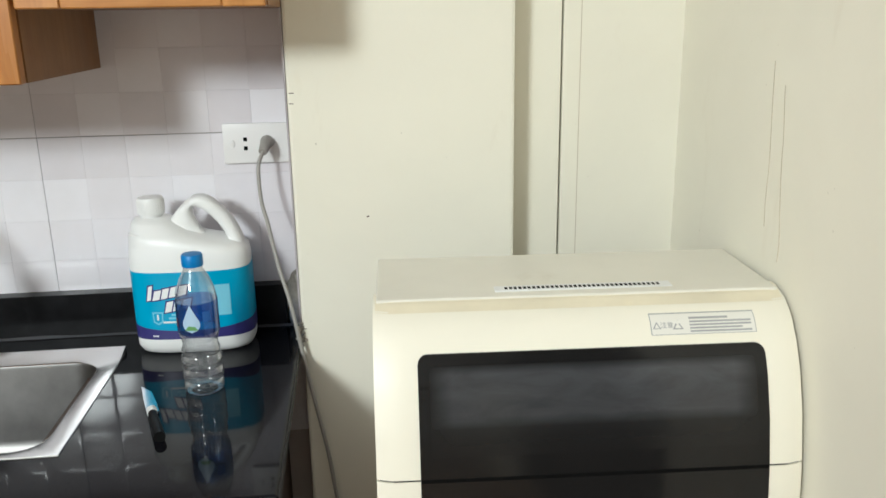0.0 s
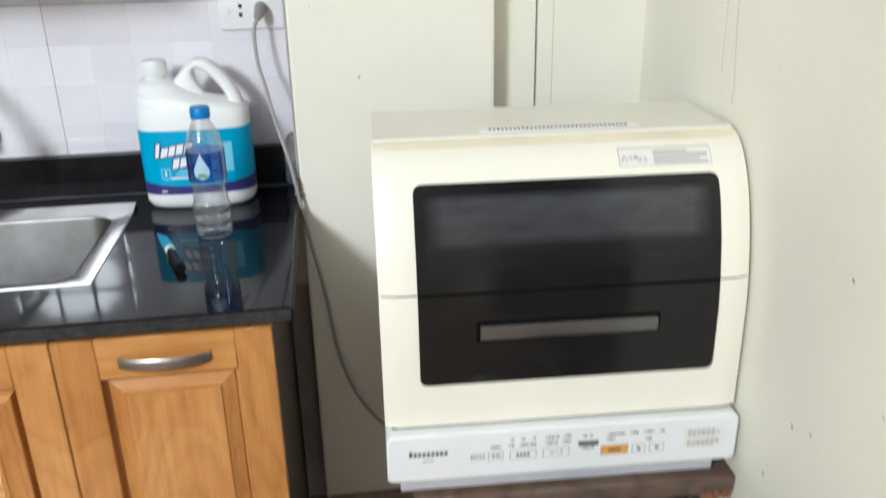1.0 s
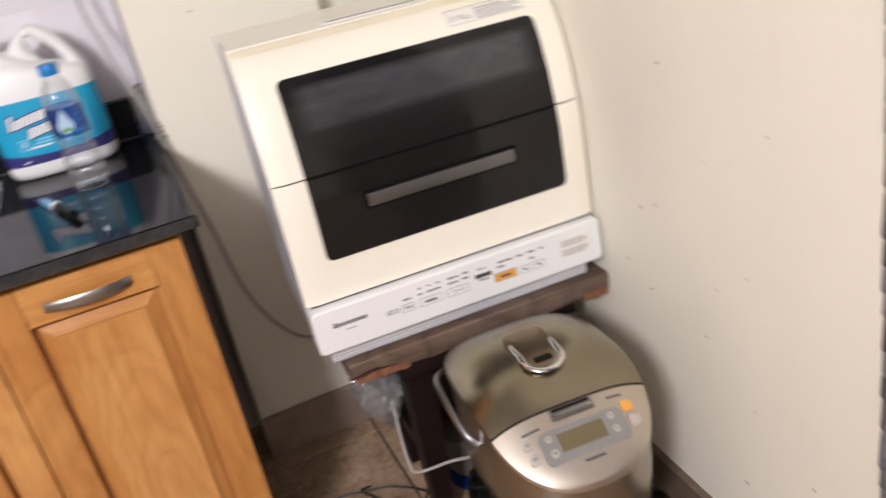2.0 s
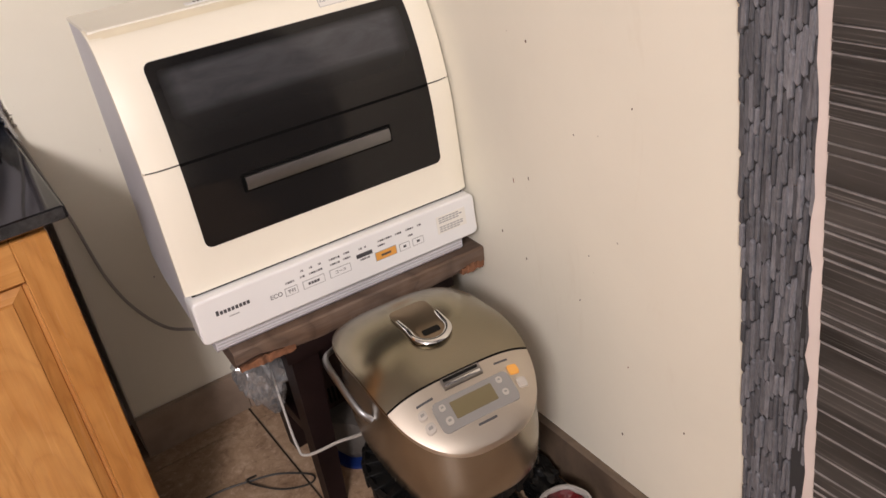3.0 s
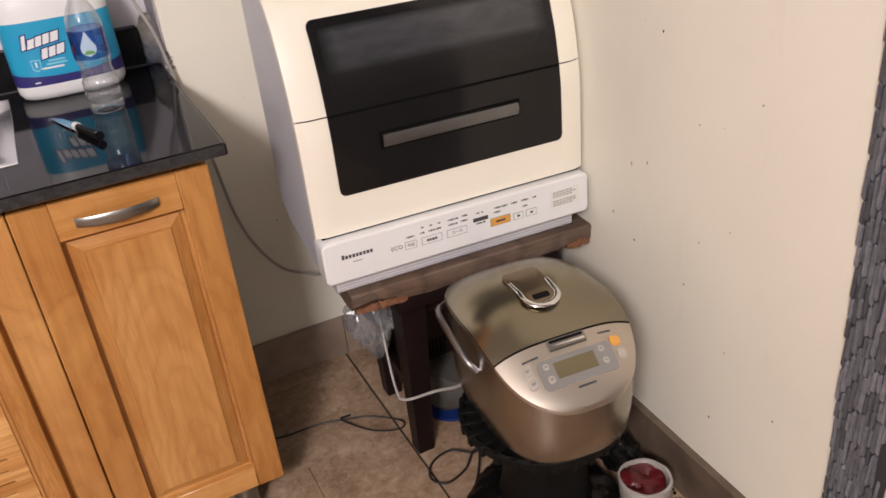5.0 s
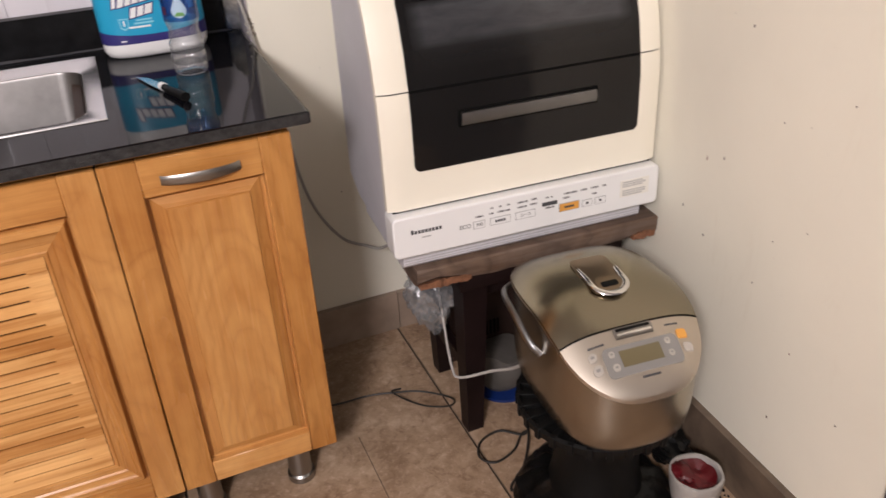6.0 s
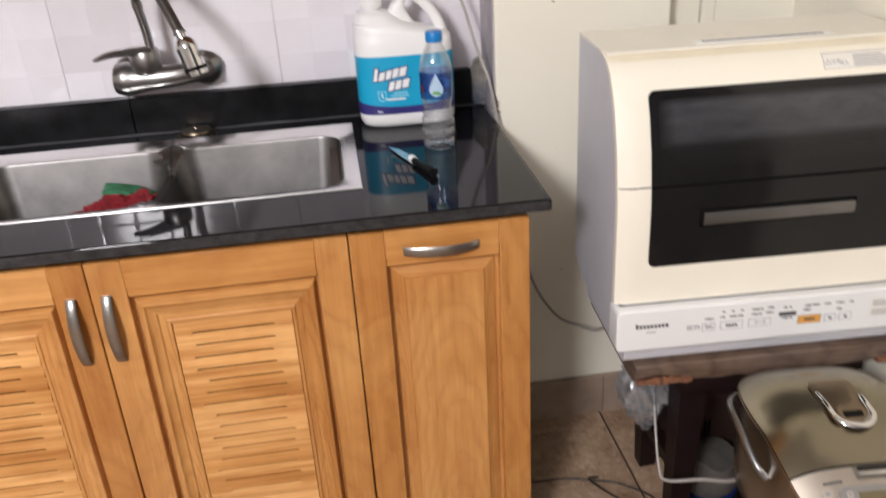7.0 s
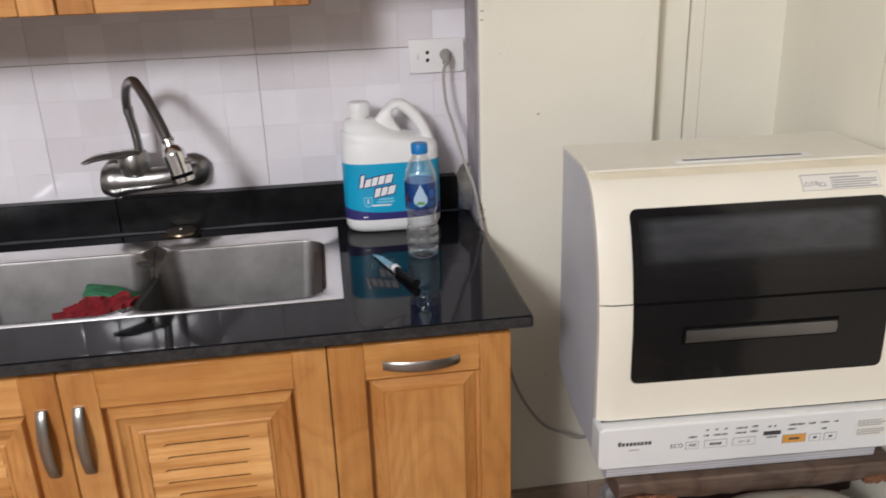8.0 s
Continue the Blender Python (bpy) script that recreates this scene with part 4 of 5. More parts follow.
part("release_key", rc_patch(-0.034, SEAM - 0.017, 0.034, SEAM - 0.003, 0.004, 0.002), M_NICKEL, cooker, "chrome lid release key")
part("key_stripe", rc_patch(-0.030, SEAM - 0.0085, 0.030, SEAM - 0.0045, 0.0046, 0.001), M_BLACKPL, cooker)
part("key_stripe", rc_patch(-0.031, SEAM - 0.0145, 0.031, SEAM - 0.0115, 0.0046, 0.001), M_BRIGHT, cooker)
bez = part("display_bezel", rc_patch(-0.066, -0.153, 0.068, -0.113, 0.0022, 0.009), M_BEZEL, cooker)
part("display", rc_patch(-0.038, -0.143, 0.034, -0.121, 0.0029, 0.001), M_LCD, bez, "tan liquid crystal display")
for u, w, r in ((-0.082, -0.119, 0.007), (-0.080, -0.137, 0.008), (-0.051, -0.123, 0.005), (-0.050, -0.141, 0.006), (0.049, -0.122, 0.005), (0.049, -0.139, 0.005)):
    part("key", rc_patch(u - r, w - r * 0.8, u + r, w + r * 0.8, 0.0034, r * 0.7), M_KEY, cooker)
    part("key_mark", rc_patch(u - r * 0.45, w - r * 0.2, u + r * 0.45, w + r * 0.25, 0.0040, r * 0.15), M_BEZEL, cooker)
part("key", rc_patch(0.071, -0.121, 0.088, -0.109, 0.0028, 0.003), M_ORANGE, cooker, "orange key")
part("key", rc_patch(0.074, -0.140, 0.090, -0.128, 0.0028, 0.003), M_KEY, cooker)
part("brand_bar", rc_patch(-0.014, -0.1610, 0.018, -0.1590, 0.0016, 0.0006), M_PRINT, cooker)
part("printed_bar", rc_patch(-0.084, -0.1065, -0.056, -0.1045, 0.0016, 0.0006), M_PRINT, cooker)
part("printed_bar", rc_patch(0.056, -0.1005, 0.080, -0.0988, 0.0016, 0.0006), M_PRINT, cooker)
part("carrying_handle", tube([(-0.130, -0.030, 0.415), (-0.143, -0.014, 0.432), (-0.150, 0.035, 0.459), (-0.147, 0.092, 0.470), (-0.118, 0.134, 0.455)], 0.0048, 10, 8, flat=1.3), M_GRIP, cooker, "grey metal carrying handle")

stand = thing("plastic_stand", (0.32, 0.69, 0), "black plastic round stand with ribbed rim under the cooker", "stand")
CX, CY = 0.301, 0.690
bm = lathe([(0.150, 0.0), (0.157, 0.008), (0.150, 0.024), (0.137, 0.034), (0.125, 0.042), (0.112, 0.050), (0.100, 0.056), (0.088, 0.062)], CX, CY, 120)
for v in bm.verts:
    if v.co.z > 0.004:
        v.co.z += 0.016 * noise.noise(v.co * 28) * min(1, v.co.z / 0.02)
        v.co.x += 0.008 * noise.noise(v.co * 40 + Vector((4, 0, 0)))
        v.co.y += 0.008 * noise.noise(v.co * 40 + Vector((0, 4, 0)))
        v.co.z = max(v.co.z, 0.003)
part("base", bm, M_FILM, stand, "base wrapped in wrinkled black film")
part("pillar", lathe([(0.092, 0.055), (0.082, 0.10), (0.080, 0.20), (0.098, 0.238)], CX, CY, 40), M_BLACKPL, stand)
part("tray", lathe([(0.098, 0.235), (0.140, 0.246), (0.151, 0.252), (0.153, 0.266), (0.147, 0.270), (0.140, 0.262), (0.10, 0.262)], CX, CY, 56), M_BLACKPL, stand)
rib_me = mesh_of(box(0.112, -0.006, 0.246, 0.1543, 0.006, 0.2695, 0.001), "rib")
rib_me.materials.append(M_BLACKPL)
for i in range(28):
    o = part("rib", rib_me, M_BLACKPL, stand)
    o.matrix_parent_inverse = stand.matrix_basis.inverted()
    o.matrix_basis = pose(CX, CY, 0, 0, 0, i * 360 / 28)
part("pad", lathe([(0.085, 0.262), (0.11, 0.270), (0.108, 0.277)], CX, CY, 32), M_BLACKPL, stand)

cup = thing("cup", (0.452, 0.578, 0), "white plastic cup stained with dark red residue", "cup")
bm = lathe([(0.030, 0.0), (0.033, 0.003), (0.040, 0.030), (0.046, 0.062), (0.050, 0.088), (0.0515, 0.097), (0.0500, 0.101), (0.0455, 0.101), (0.0425, 0.094), (0.040, 0.060)], 0.452, 0.578, 40)
for v in bm.verts:
    if v.co.z > 0.05:
        v.co.z += 0.005 * noise.noise(v.co * 30)
        v.co += Vector((noise.noise(v.co * 25 + Vector((3, 0, 0))), noise.noise(v.co * 25), 0)) * 0.004
part("cup_wall", bm, M_CUP, cup)
bm = lathe([(0.001, 0.093), (0.012, 0.090), (0.024, 0.089), (0.034, 0.092), (0.040, 0.095), (0.041, 0.091), (0.038, 0.07)], 0.4505, 0.5795, 40)
for v in bm.verts:
    v.co.z += 0.007 * noise.noise(v.co * 55) + 0.006 * max(0, min(1, (0.440 - v.co.x) / 0.03))
lump = bmesh.ops.create_icosphere(bm, subdivisions=3, radius=1)["verts"]
for v in lump:
    p = v.co.copy()
    n = 1 + 0.35 * noise.noise(p * 2.5) + 0.2 * noise.noise(p * 6)
    v.co = Vector((0.431 + p.x * 0.018 * n, 0.592 + p.y * 0.026 * n, 0.099 + p.z * 0.009 * n))
part("residue", bm, M_RED, cup, "glossy dark red residue")

sack = thing("black_bag", (0.50, 0.73, 0), "crumpled black plastic bag on the floor against the skirting", "bag")
bm = bmesh.new()
bmesh.ops.create_icosphere(bm, subdivisions=4, radius=1)
for v in bm.verts:
    p = v.co.copy()
    n = 1 + 0.30 * noise.noise(p * 1.8) + 0.35 * abs(noise.noise(p * 4.5)) - 0.1
    v.co = Vector((min(0.505 + p.x * 0.040 * n, 0.548), 0.735 + p.y * 0.075 * n, max(0.0, 0.026 + p.z * 0.034 * n)))
part("film", bm, M_FILM, sack)
litter = bmesh.new()
rl = random.Random(17)
for i in range(40):
    yy = rl.uniform(0.42, 0.66)
    r = rl.uniform(0.0015, 0.0055)
    q = bmesh.ops.create_icosphere(litter, subdivisions=1, radius=r)["verts"]
    bmesh.ops.translate(litter, verts=q, vec=(east(yy) - 0.018 - r - abs(rl.gauss(0, 0.012)), yy, r * 0.5))
tagged(part("floor_litter", litter, M_BLACKPL), "dark crumbs and grime along the skirting", "litter", kind="stuff")

# ---- wires on the floor and the cooker's cord ----
wire = thing("floor_wire", (0.0, 1.13, 0), "thin black wire lying loose on the floor", "wire")
part("strand", tube([(-0.20, 1.21, 0.004), (-0.089, 1.186, 0.003), (-0.01, 1.18, 0.004), (0.049, 1.161, 0.006), (0.110, 1.14, 0.003), (0.165, 1.085, 0.004), (0.150, 1.062, 0.004), (0.093, 1.093, 0.004), (0.045, 1.158, 0.010), (0.07, 1.17, 0.004)], 0.0022, 6, 8), M_CORDK, wire)
wire2 = thing("coiled_wire", (0.2, 0.87, 0), "black flex coiled loosely on the floor", "wire")
part("strand", tube([(0.30, 0.95, 0.01), (0.259, 0.900, 0.008), (0.215, 0.935, 0.006), (0.165, 0.925, 0.004), (0.142, 0.885, 0.004), (0.165, 0.855, 0.004), (0.215, 0.868, 0.006), (0.250, 0.90, 0.010), (0.262, 0.89, 0.015), (0.215, 0.82, 0.008), (0.168, 0.785, 0.004), (0.165, 0.77, 0.004), (0.21, 0.79, 0.01)], 0.0028, 6, 8), M_CORDK, wire2)
cord = thing("cooker_cord", (0.19, 0.95, 0.2), "pale grey mains cord of the rice cooker", "cord")
part("strand", tube([(0.225, 0.80, 0.30), (0.215, 0.86, 0.235), (0.185, 0.905, 0.205), (0.125, 0.93, 0.192), (0.118, 0.955, 0.205), (0.128, 1.01, 0.27), (0.140, 1.06, 0.34), (0.16, 1.10, 0.38)], lambda t: 0.0036 - 0.0012 * min(1, t * 1.4), 8, 8), M_CORDW, cord)

# ---- worktop, sink and tap ----
TOP_Z, X_R, Y_F, Y_SPL = 0.806, -0.105, 0.950, 1.532
SX0, SX1, SY0, SY1 = -1.165, -0.405, 1.085, 1.443
worktop = thing("worktop", (-1.2, 1.24, 0.787), "polished black granite worktop with upstand", "worktop")


def slab():
    """Granite slab with a cut-out for the sink; the front and right edges are rounded over."""
    bm = bmesh.new()
    L = -2.298
    z1, z0, r = TOP_Z, TOP_Z - 0.021, 0.004
    H = (SX0 + 0.012, SY0 + 0.012, SX1 - 0.012, SY1 - 0.012)

    def loop(inset, z):
        return [(L, Y_F + inset, z), (X_R - inset, Y_F + inset, z), (X_R - inset, 1.565, z), (L, 1.565, z)]

    def hole(z):
        return [(H[0], H[1], z), (H[2], H[1], z), (H[2], H[3], z), (H[0], H[3], z)]
    rings([hole(z0), loop(r, z0), loop(0.001, z0 + r * 0.4), loop(0, z0 + r), loop(0, z1 - r), loop(0.0012, z1 - r * 0.35), loop(r, z1), hole(z1)], True, False, False, bm)
    bm.verts.ensure_lookup_table()
    a, b = bm.verts[0:4], bm.verts[28:32]
    for i in range(4):
        bm.faces.new((a[i], a[(i + 1) % 4], b[(i + 1) % 4], b[i]))
    return bm


part("slab", slab(), M_GRANITE, worktop, smooth=False)
M_EDGE = surf("worn_granite_edge", (0.030, 0.029, 0.029), 0.55, 0, 0.7, 90, 420, 0.7, 0.002, dirt=(0.075, 0.068, 0.062), dirt_lo=0.60, spec=0.3)
part("edge", box(-2.298, Y_F - 0.0010, TOP_Z - 0.0195, X_R - 0.003, Y_F + 0.003, TOP_Z - 0.0022, 0.0004), M_EDGE, worktop, "rough worn front edge", smooth=False)
part("edge", box(X_R - 0.003, Y_F + 0.003, TOP_Z - 0.0195, X_R + 0.0010, 1.424, TOP_Z - 0.0022, 0.0004), M_EDGE, worktop, "rough worn end", smooth=False)
part("upstand", box(-0.866, Y_SPL, TOP_Z + 0.001, -0.132, 1.5635, 0.887, 0.0015), M_UPST, worktop)
part("upstand", box(-2.298, Y_SPL, TOP_Z + 0.001, -0.8675, 1.5635, 0.887, 0.0015), M_UPST, worktop)
bm = bmesh.new()
rj = random.Random(3)
rings([[(x_, Y_SPL - 0.004 - rj.uniform(0, 0.002), TOP_Z + 0.0005), (x_, Y_SPL + 0.001, TOP_Z + 0.0005), (x_, Y_SPL - 0.0005, TOP_Z + 0.003 + rj.uniform(0, 0.002))] for x_ in [-2.2 + i * 0.04 for i in range(53)]], bm=bm)
part("sealant_bead", bm, M_PRINT, worktop)
M_MORTAR = surf("crumbling_mortar", (0.36, 0.33, 0.285), 0.95, 0, 0.3, 60, 200, 0.8, 0.003)
bm = bmesh.new()
for i in range(16):
    zc = TOP_Z + 0.002 + 0.040 * rj.random() ** 1.3
    r = rj.uniform(0.002, 0.006)
    q = bmesh.ops.create_icosphere(bm, subdivisions=2, radius=r)["verts"]
    bmesh.ops.translate(bm, verts=q, vec=(-0.103 + rj.uniform(-0.003, 0.010) + 0.006 * (0.9 - zc), 1.428 - rj.uniform(0.0, 0.008), zc))
for v in bm.verts:
    v.co += Vector((noise.noise(v.co * 160), noise.noise(v.co * 160 + Vector((3, 0, 0))), noise.noise(v.co * 160 + Vector((0, 3, 0))))) * 0.004
fill = bmesh.new()
lps_ = []
for i in range(22):
    zc = TOP_Z + 0.001 + 0.102 * i / 21
    xl = -0.131 + 0.012 * noise.noise(Vector((0, 0, zc * 60))) + 0.020 * max(0, (zc - 0.893) / 0.015)
    lps_.append([(xl, 1.556, zc), (xl + 0.006, 1.535 + 0.006 * noise.noise(Vector((3, 0, zc * 70))), zc), (-0.112 + 0.005 * noise.noise(Vector((0, 5, zc * 90))), 1.524 + 0.006 * noise.noise(Vector((1, 1, zc * 80))), zc),
                 (-0.0985, 1.520, zc), (-0.0985, 1.556, zc)])
rings(lps_, bm=fill)
structure(part("mortar_fillet", fill, M_MORTAR), "rough grey mortar filling between upstand and pier", "mortar")
tagged(part("mortar_crumbs", bm, M_MORTAR), "crumbling mortar where the worktop meets the pier", "mortar", kind="stuff")

sink = thing("sink", (-0.785, 1.27, 0.65), "stainless double-bowl sink set into the granite", "sink")


def bowl(cx0, cx1, x0, x1, y0, y1, depth):
    """One bowl with its share of the rim."""
    zr = TOP_Z + 0.0022
    k = 6
    inner = round_rect(x0, y0, x1, y1, 0.045, k)
    mx, my = (x0 + x1) / 2, (y0 + y1) / 2
    outer = []
    for a, b in inner:
        dx, dy = a - mx, b - my
        t = min((((cx1 if dx > 0 else cx0) - mx) / dx) if abs(dx) > 1e-6 else 9, (((SY1 if dy > 0 else SY0) - my) / dy) if abs(dy) > 1e-6 else 9)
        outer.append((mx + dx * t, my + dy * t))
    # the four corners of the rim are kept square
    for c in ((cx0, SY0), (cx1, SY0), (cx1, SY1), (cx0, SY1)):
        i = min(range(len(outer)), key=lambda q: (outer[q][0] - c[0]) ** 2 + (outer[q][1] - c[1]) ** 2)
        outer[i] = c

    def dip(a, b):
        """The saddle between the two bowls lies lower than the rim."""
        return 0.050 * min(1, max(0, (min(b - SY0, SY1 - b) - 0.045) / 0.05)) if abs(a + 0.775) < 0.028 else 0.0

    def shrink(d, z):
        return [(mx + (a - mx) * (1 - d / (x1 - x0) * 2), my + (b - my) * (1 - d / (y1 - y0) * 2), z - (dip(a, b) if d < 0.001 else 0)) for a, b in inner]
    lps = [[(a, b, TOP_Z + 0.0003 - dip(a, b)) for a, b in outer], [(a + (mx - a) * 0.004, b + (my - b) * 0.004, zr - dip(a, b) + 0.0095 * max(0, (b - 1.402) / 0.041)) for a, b in outer], shrink(-0.004, zr), shrink(-0.0015, zr - 0.0015), shrink(0.0, zr - 0.006), shrink(0.012, zr - depth * 0.8), shrink(0.020, zr - depth * 0.93), shrink(0.036, zr - depth), shrink(0.10, zr - depth - 0.003)]
    return rings(lps[:4], True, False, False), rings(lps[3:], True, False, True)


for rim, basin in (bowl(-0.775, SX1, -0.768, -0.436, 1.104, 1.402, 0.165), bowl(SX0, -0.775, -1.130, -0.782, 1.104, 1.402, 0.165)):
    saddle = rim.copy()
    for piece, keep in ((rim, False), (saddle, True)):
        gone = [f for f in piece.faces if (abs(f.calc_center_median().x + 0.775) < 0.016 and 1.105 < f.calc_center_median().y < 1.414) != keep]
        bmesh.ops.delete(piece, geom=gone, context="FACES")
    part("rim", rim, M_STEEL, sink, "bright polished rim")
    part("divider", saddle, M_BASIN, sink)
    part("bowl", basin, M_BASIN, sink, "dull stained steel bowl")
for cx in (-0.595, -0.965):
    d = part("drain", lathe([(0.045, 0.641), (0.043, 0.645), (0.030, 0.642), (0.028, 0.636)], cx, 1.26, 32), M_CHROME, sink)
part("overflow", lathe([(0.016, 0.7905), (0.017, 0.7925), (0.012, 0.7935)], -0.795, 1.385, 24), M_CHROME, sink)

strainer = thing("sink_strainer", (-0.735, 1.500, TOP_Z), "tarnished metal basket strainer lying behind the sink", "strainer")
part("flange", lathe([(0.026, TOP_Z), (0.038, TOP_Z + 0.002), (0.040, TOP_Z + 0.005), (0.036, TOP_Z + 0.007), (0.026, TOP_Z + 0.007)], -0.735, 1.494, 36), M_TARNISH, strainer)
part("basket", lathe([(0.030, TOP_Z + 0.0065), (0.034, TOP_Z + 0.010), (0.032, TOP_Z + 0.014), (0.018, TOP_Z + 0.016), (0.006, TOP_Z + 0.017), (0.005, TOP_Z + 0.020)], -0.735, 1.494, 32), M_TARNISH, strainer)

cloth = thing("cloth", (-0.90, 1.31, 0.645), "dark red scrunched cloth lying in the sink", "cloth")
bm = bmesh.new()
bmesh.ops.create_icosphere(bm, subdivisions=5, radius=1)
for v in bm.verts:
    p = v.co.copy()
    n = noise.noise(p * 2.0) * 0.25 + abs(noise.noise(p * 5)) * 0.30 + noise.noise(p * 11) * 0.16 + noise.noise(p * 23) * 0.08
    v.co = Vector((-0.872 + p.x * 0.080 * (1 + n), 1.315 + p.y * 0.050 * (1 + n), 0.695 + max(p.z, -0.95) * 0.054 * (1 + n)))
part("folds", bm, M_REDCLOTH, cloth)
pad = bmesh.new()
loops = []
for i in range(13):
    t = i / 12
    xx = -0.908 + 0.100 * t
    zc = 0.750 + 0.006 * math.sin(t * 5) - 0.022 * t
    loops.append([(xx, 1.348 + a + 0.004 * t, zc + b + 0.002 * math.sin(9 * t + a * 80)) for a, b in ((-0.016, 0), (0.022, 0.004), (0.024, 0.010), (-0.016, 0.008))])
rings(loops, bm=pad)
tagged(part("scouring_pad", pad, M_GREENPAD), "green scouring pad lying on the red cloth", "scouring pad")

tap = thing("tap", (-0.775, 1.5, 0.95), "worn chrome wall mixer tap with flexible spout", "tap")
for xx in (-0.852, -0.700):
    b2 = lathe([(0.012, 0.0), (0.030, 0.004), (0.036, 0.014), (0.030, 0.024), (0.018, 0.03), (0.016, 0.05)], 0, 0, 32)
    bmesh.ops.transform(b2, matrix=Matrix.Translation((xx, 1.5605, 0.938)) @ pose(0, 0, 0, 90, 0, 0), verts=b2.verts)
    part("wall_flange", b2, M_CHROME, tap)
part("mixer_body", tube([(-0.872, 1.505, 0.938), (-0.840, 1.500, 0.936), (-0.795, 1.490, 0.937), (-0.745, 1.490, 0.940), (-0.690, 1.505, 0.944)], lambda t: 0.027 + 0.009 * math.exp(-((t - 0.16) / 0.18) ** 2) - 0.006 * t, 20, 8), M_CHROME, tap)
part("valve_cap", lathe([(0.024, 0.950), (0.030, 0.962), (0.031, 0.985), (0.026, 0.998), (0.008, 1.003)], -0.806, 1.486, 32), M_CHROME, tap)
part("lever", tube([(-0.800, 1.486, 0.994), (-0.83, 1.470, 0.997), (-0.865, 1.448, 0.998), (-0.892, 1.43, 0.992)], lambda t: 0.020 * (1 - t) ** 0.6 + 0.006, 14, 8, flat=0.42), M_CHROME, tap)
part("spout", tube([(-0.790, 1.480, 0.985), (-0.792, 1.472, 1.04), (-0.796, 1.458, 1.095), (-0.785, 1.432, 1.137), (-0.7618, 1.395, 1.1514), (-0.7384, 1.355, 1.1292), (-0.7147, 1.315, 1.0936), (-0.6967, 1.285, 1.0606)], 0.0088, 14, 10), M_CHROME, tap)
part("collar", tube([(-0.7955, 1.4625, 1.080), (-0.7957, 1.460, 1.092)], 0.0102, 14, 3), M_CHROME, tap)
coil = bmesh.new()
pth = spline([(-0.7618, 1.395, 1.1514), (-0.7384, 1.355, 1.1292), (-0.7147, 1.315, 1.0936), (-0.6967, 1.285, 1.0606)], 12)
for i in range(2, len(pth) - 1, 1):
    d = (pth[i + 1] - pth[i]).normalized() * 0.0010
    tube([pth[i] - d, pth[i] + d], 0.0099, 12, 1, bm=coil)
part("flexible_coil", coil, M_CHROME, tap)
part("neck_ring", tube([(-0.6967, 1.285, 1.0606), (-0.6953, 1.28367, 1.0566)], 0.0115, 16, 2), M_CHROME, tap)
part("spray_head", tube([(-0.6967, 1.285, 1.0606), (-0.6925, 1.281, 1.0486), (-0.6885, 1.278, 1.0373), (-0.6825, 1.274, 1.0185), (-0.6766, 1.27, 0.993), (-0.6747, 1.269, 0.9853)], lambda t: 0.0092 if t < 0.22 else (0.0135 + 0.0062 * min(1, (t - 0.22) / 0.2)), 20, 6), M_BRIGHT, tap, "bright chrome spray head")
part("head_band", tube([(-0.6781, 1.271, 0.9994), (-0.6766, 1.27, 0.993)], 0.0203, 20, 2), M_BLACKGAP, tap)
part("spray_key", tube([(-0.6685, 1.27, 1.0225), (-0.6595, 1.265, 1.0245)], 0.0055, 12, 2), M_CHROME, tap)

# ---- cleaner jug, bottle, knife ----
jug = thing("cleaner_jug", (-0.283, 1.472, TOP_Z), "white plastic cleaner jug with turquoise label and moulded handle", "jug")
JX, JY, JA, JB = -0.2835, 1.472, 0.1015, 0.058


def jug_loop(z, x0, x1, d, n=3.4):
    return super_loop((x0 + x1) / 2, JY, (x1 - x0) / 2, d, z, n, 44)


z0 = TOP_Z
part("bottle", rings([jug_loop(z0, -0.370, -0.197, 0.046), jug_loop(z0 + 0.004, -0.379, -0.188, 0.053), jug_loop(z0 + 0.014, -0.3845, -0.1825, 0.0575), jug_loop(z0 + 0.030, -0.385, -0.182, 0.058),
                      jug_loop(z0 + 0.150, -0.385, -0.182, 0.058), jug_loop(z0 + 0.168, -0.385, -0.1825, 0.0575), jug_loop(z0 + 0.180, -0.3848, -0.185, 0.056), jug_loop(z0 + 0.187, -0.3845, -0.192, 0.055, 3.0), jug_loop(z0 + 0.193, -0.3842, -0.210, 0.054, 2.8),
                      jug_loop(z0 + 0.200, -0.384, -0.244, 0.052, 2.7), jug_loop(z0 + 0.210, -0.3835, -0.272, 0.047, 2.6), jug_loop(z0 + 0.213, -0.379, -0.280, 0.043, 2.6), jug_loop(z0 + 0.226, -0.378, -0.300, 0.038, 2.5), jug_loop(z0 + 0.233, -0.374, -0.310, 0.030, 2.3),
                      jug_loop(z0 + 0.236, -0.3605, -0.3255, 0.0175, 2.0), jug_loop(z0 + 0.244, -0.3605, -0.3255, 0.0175, 2.0)]), M_JUG, jug)


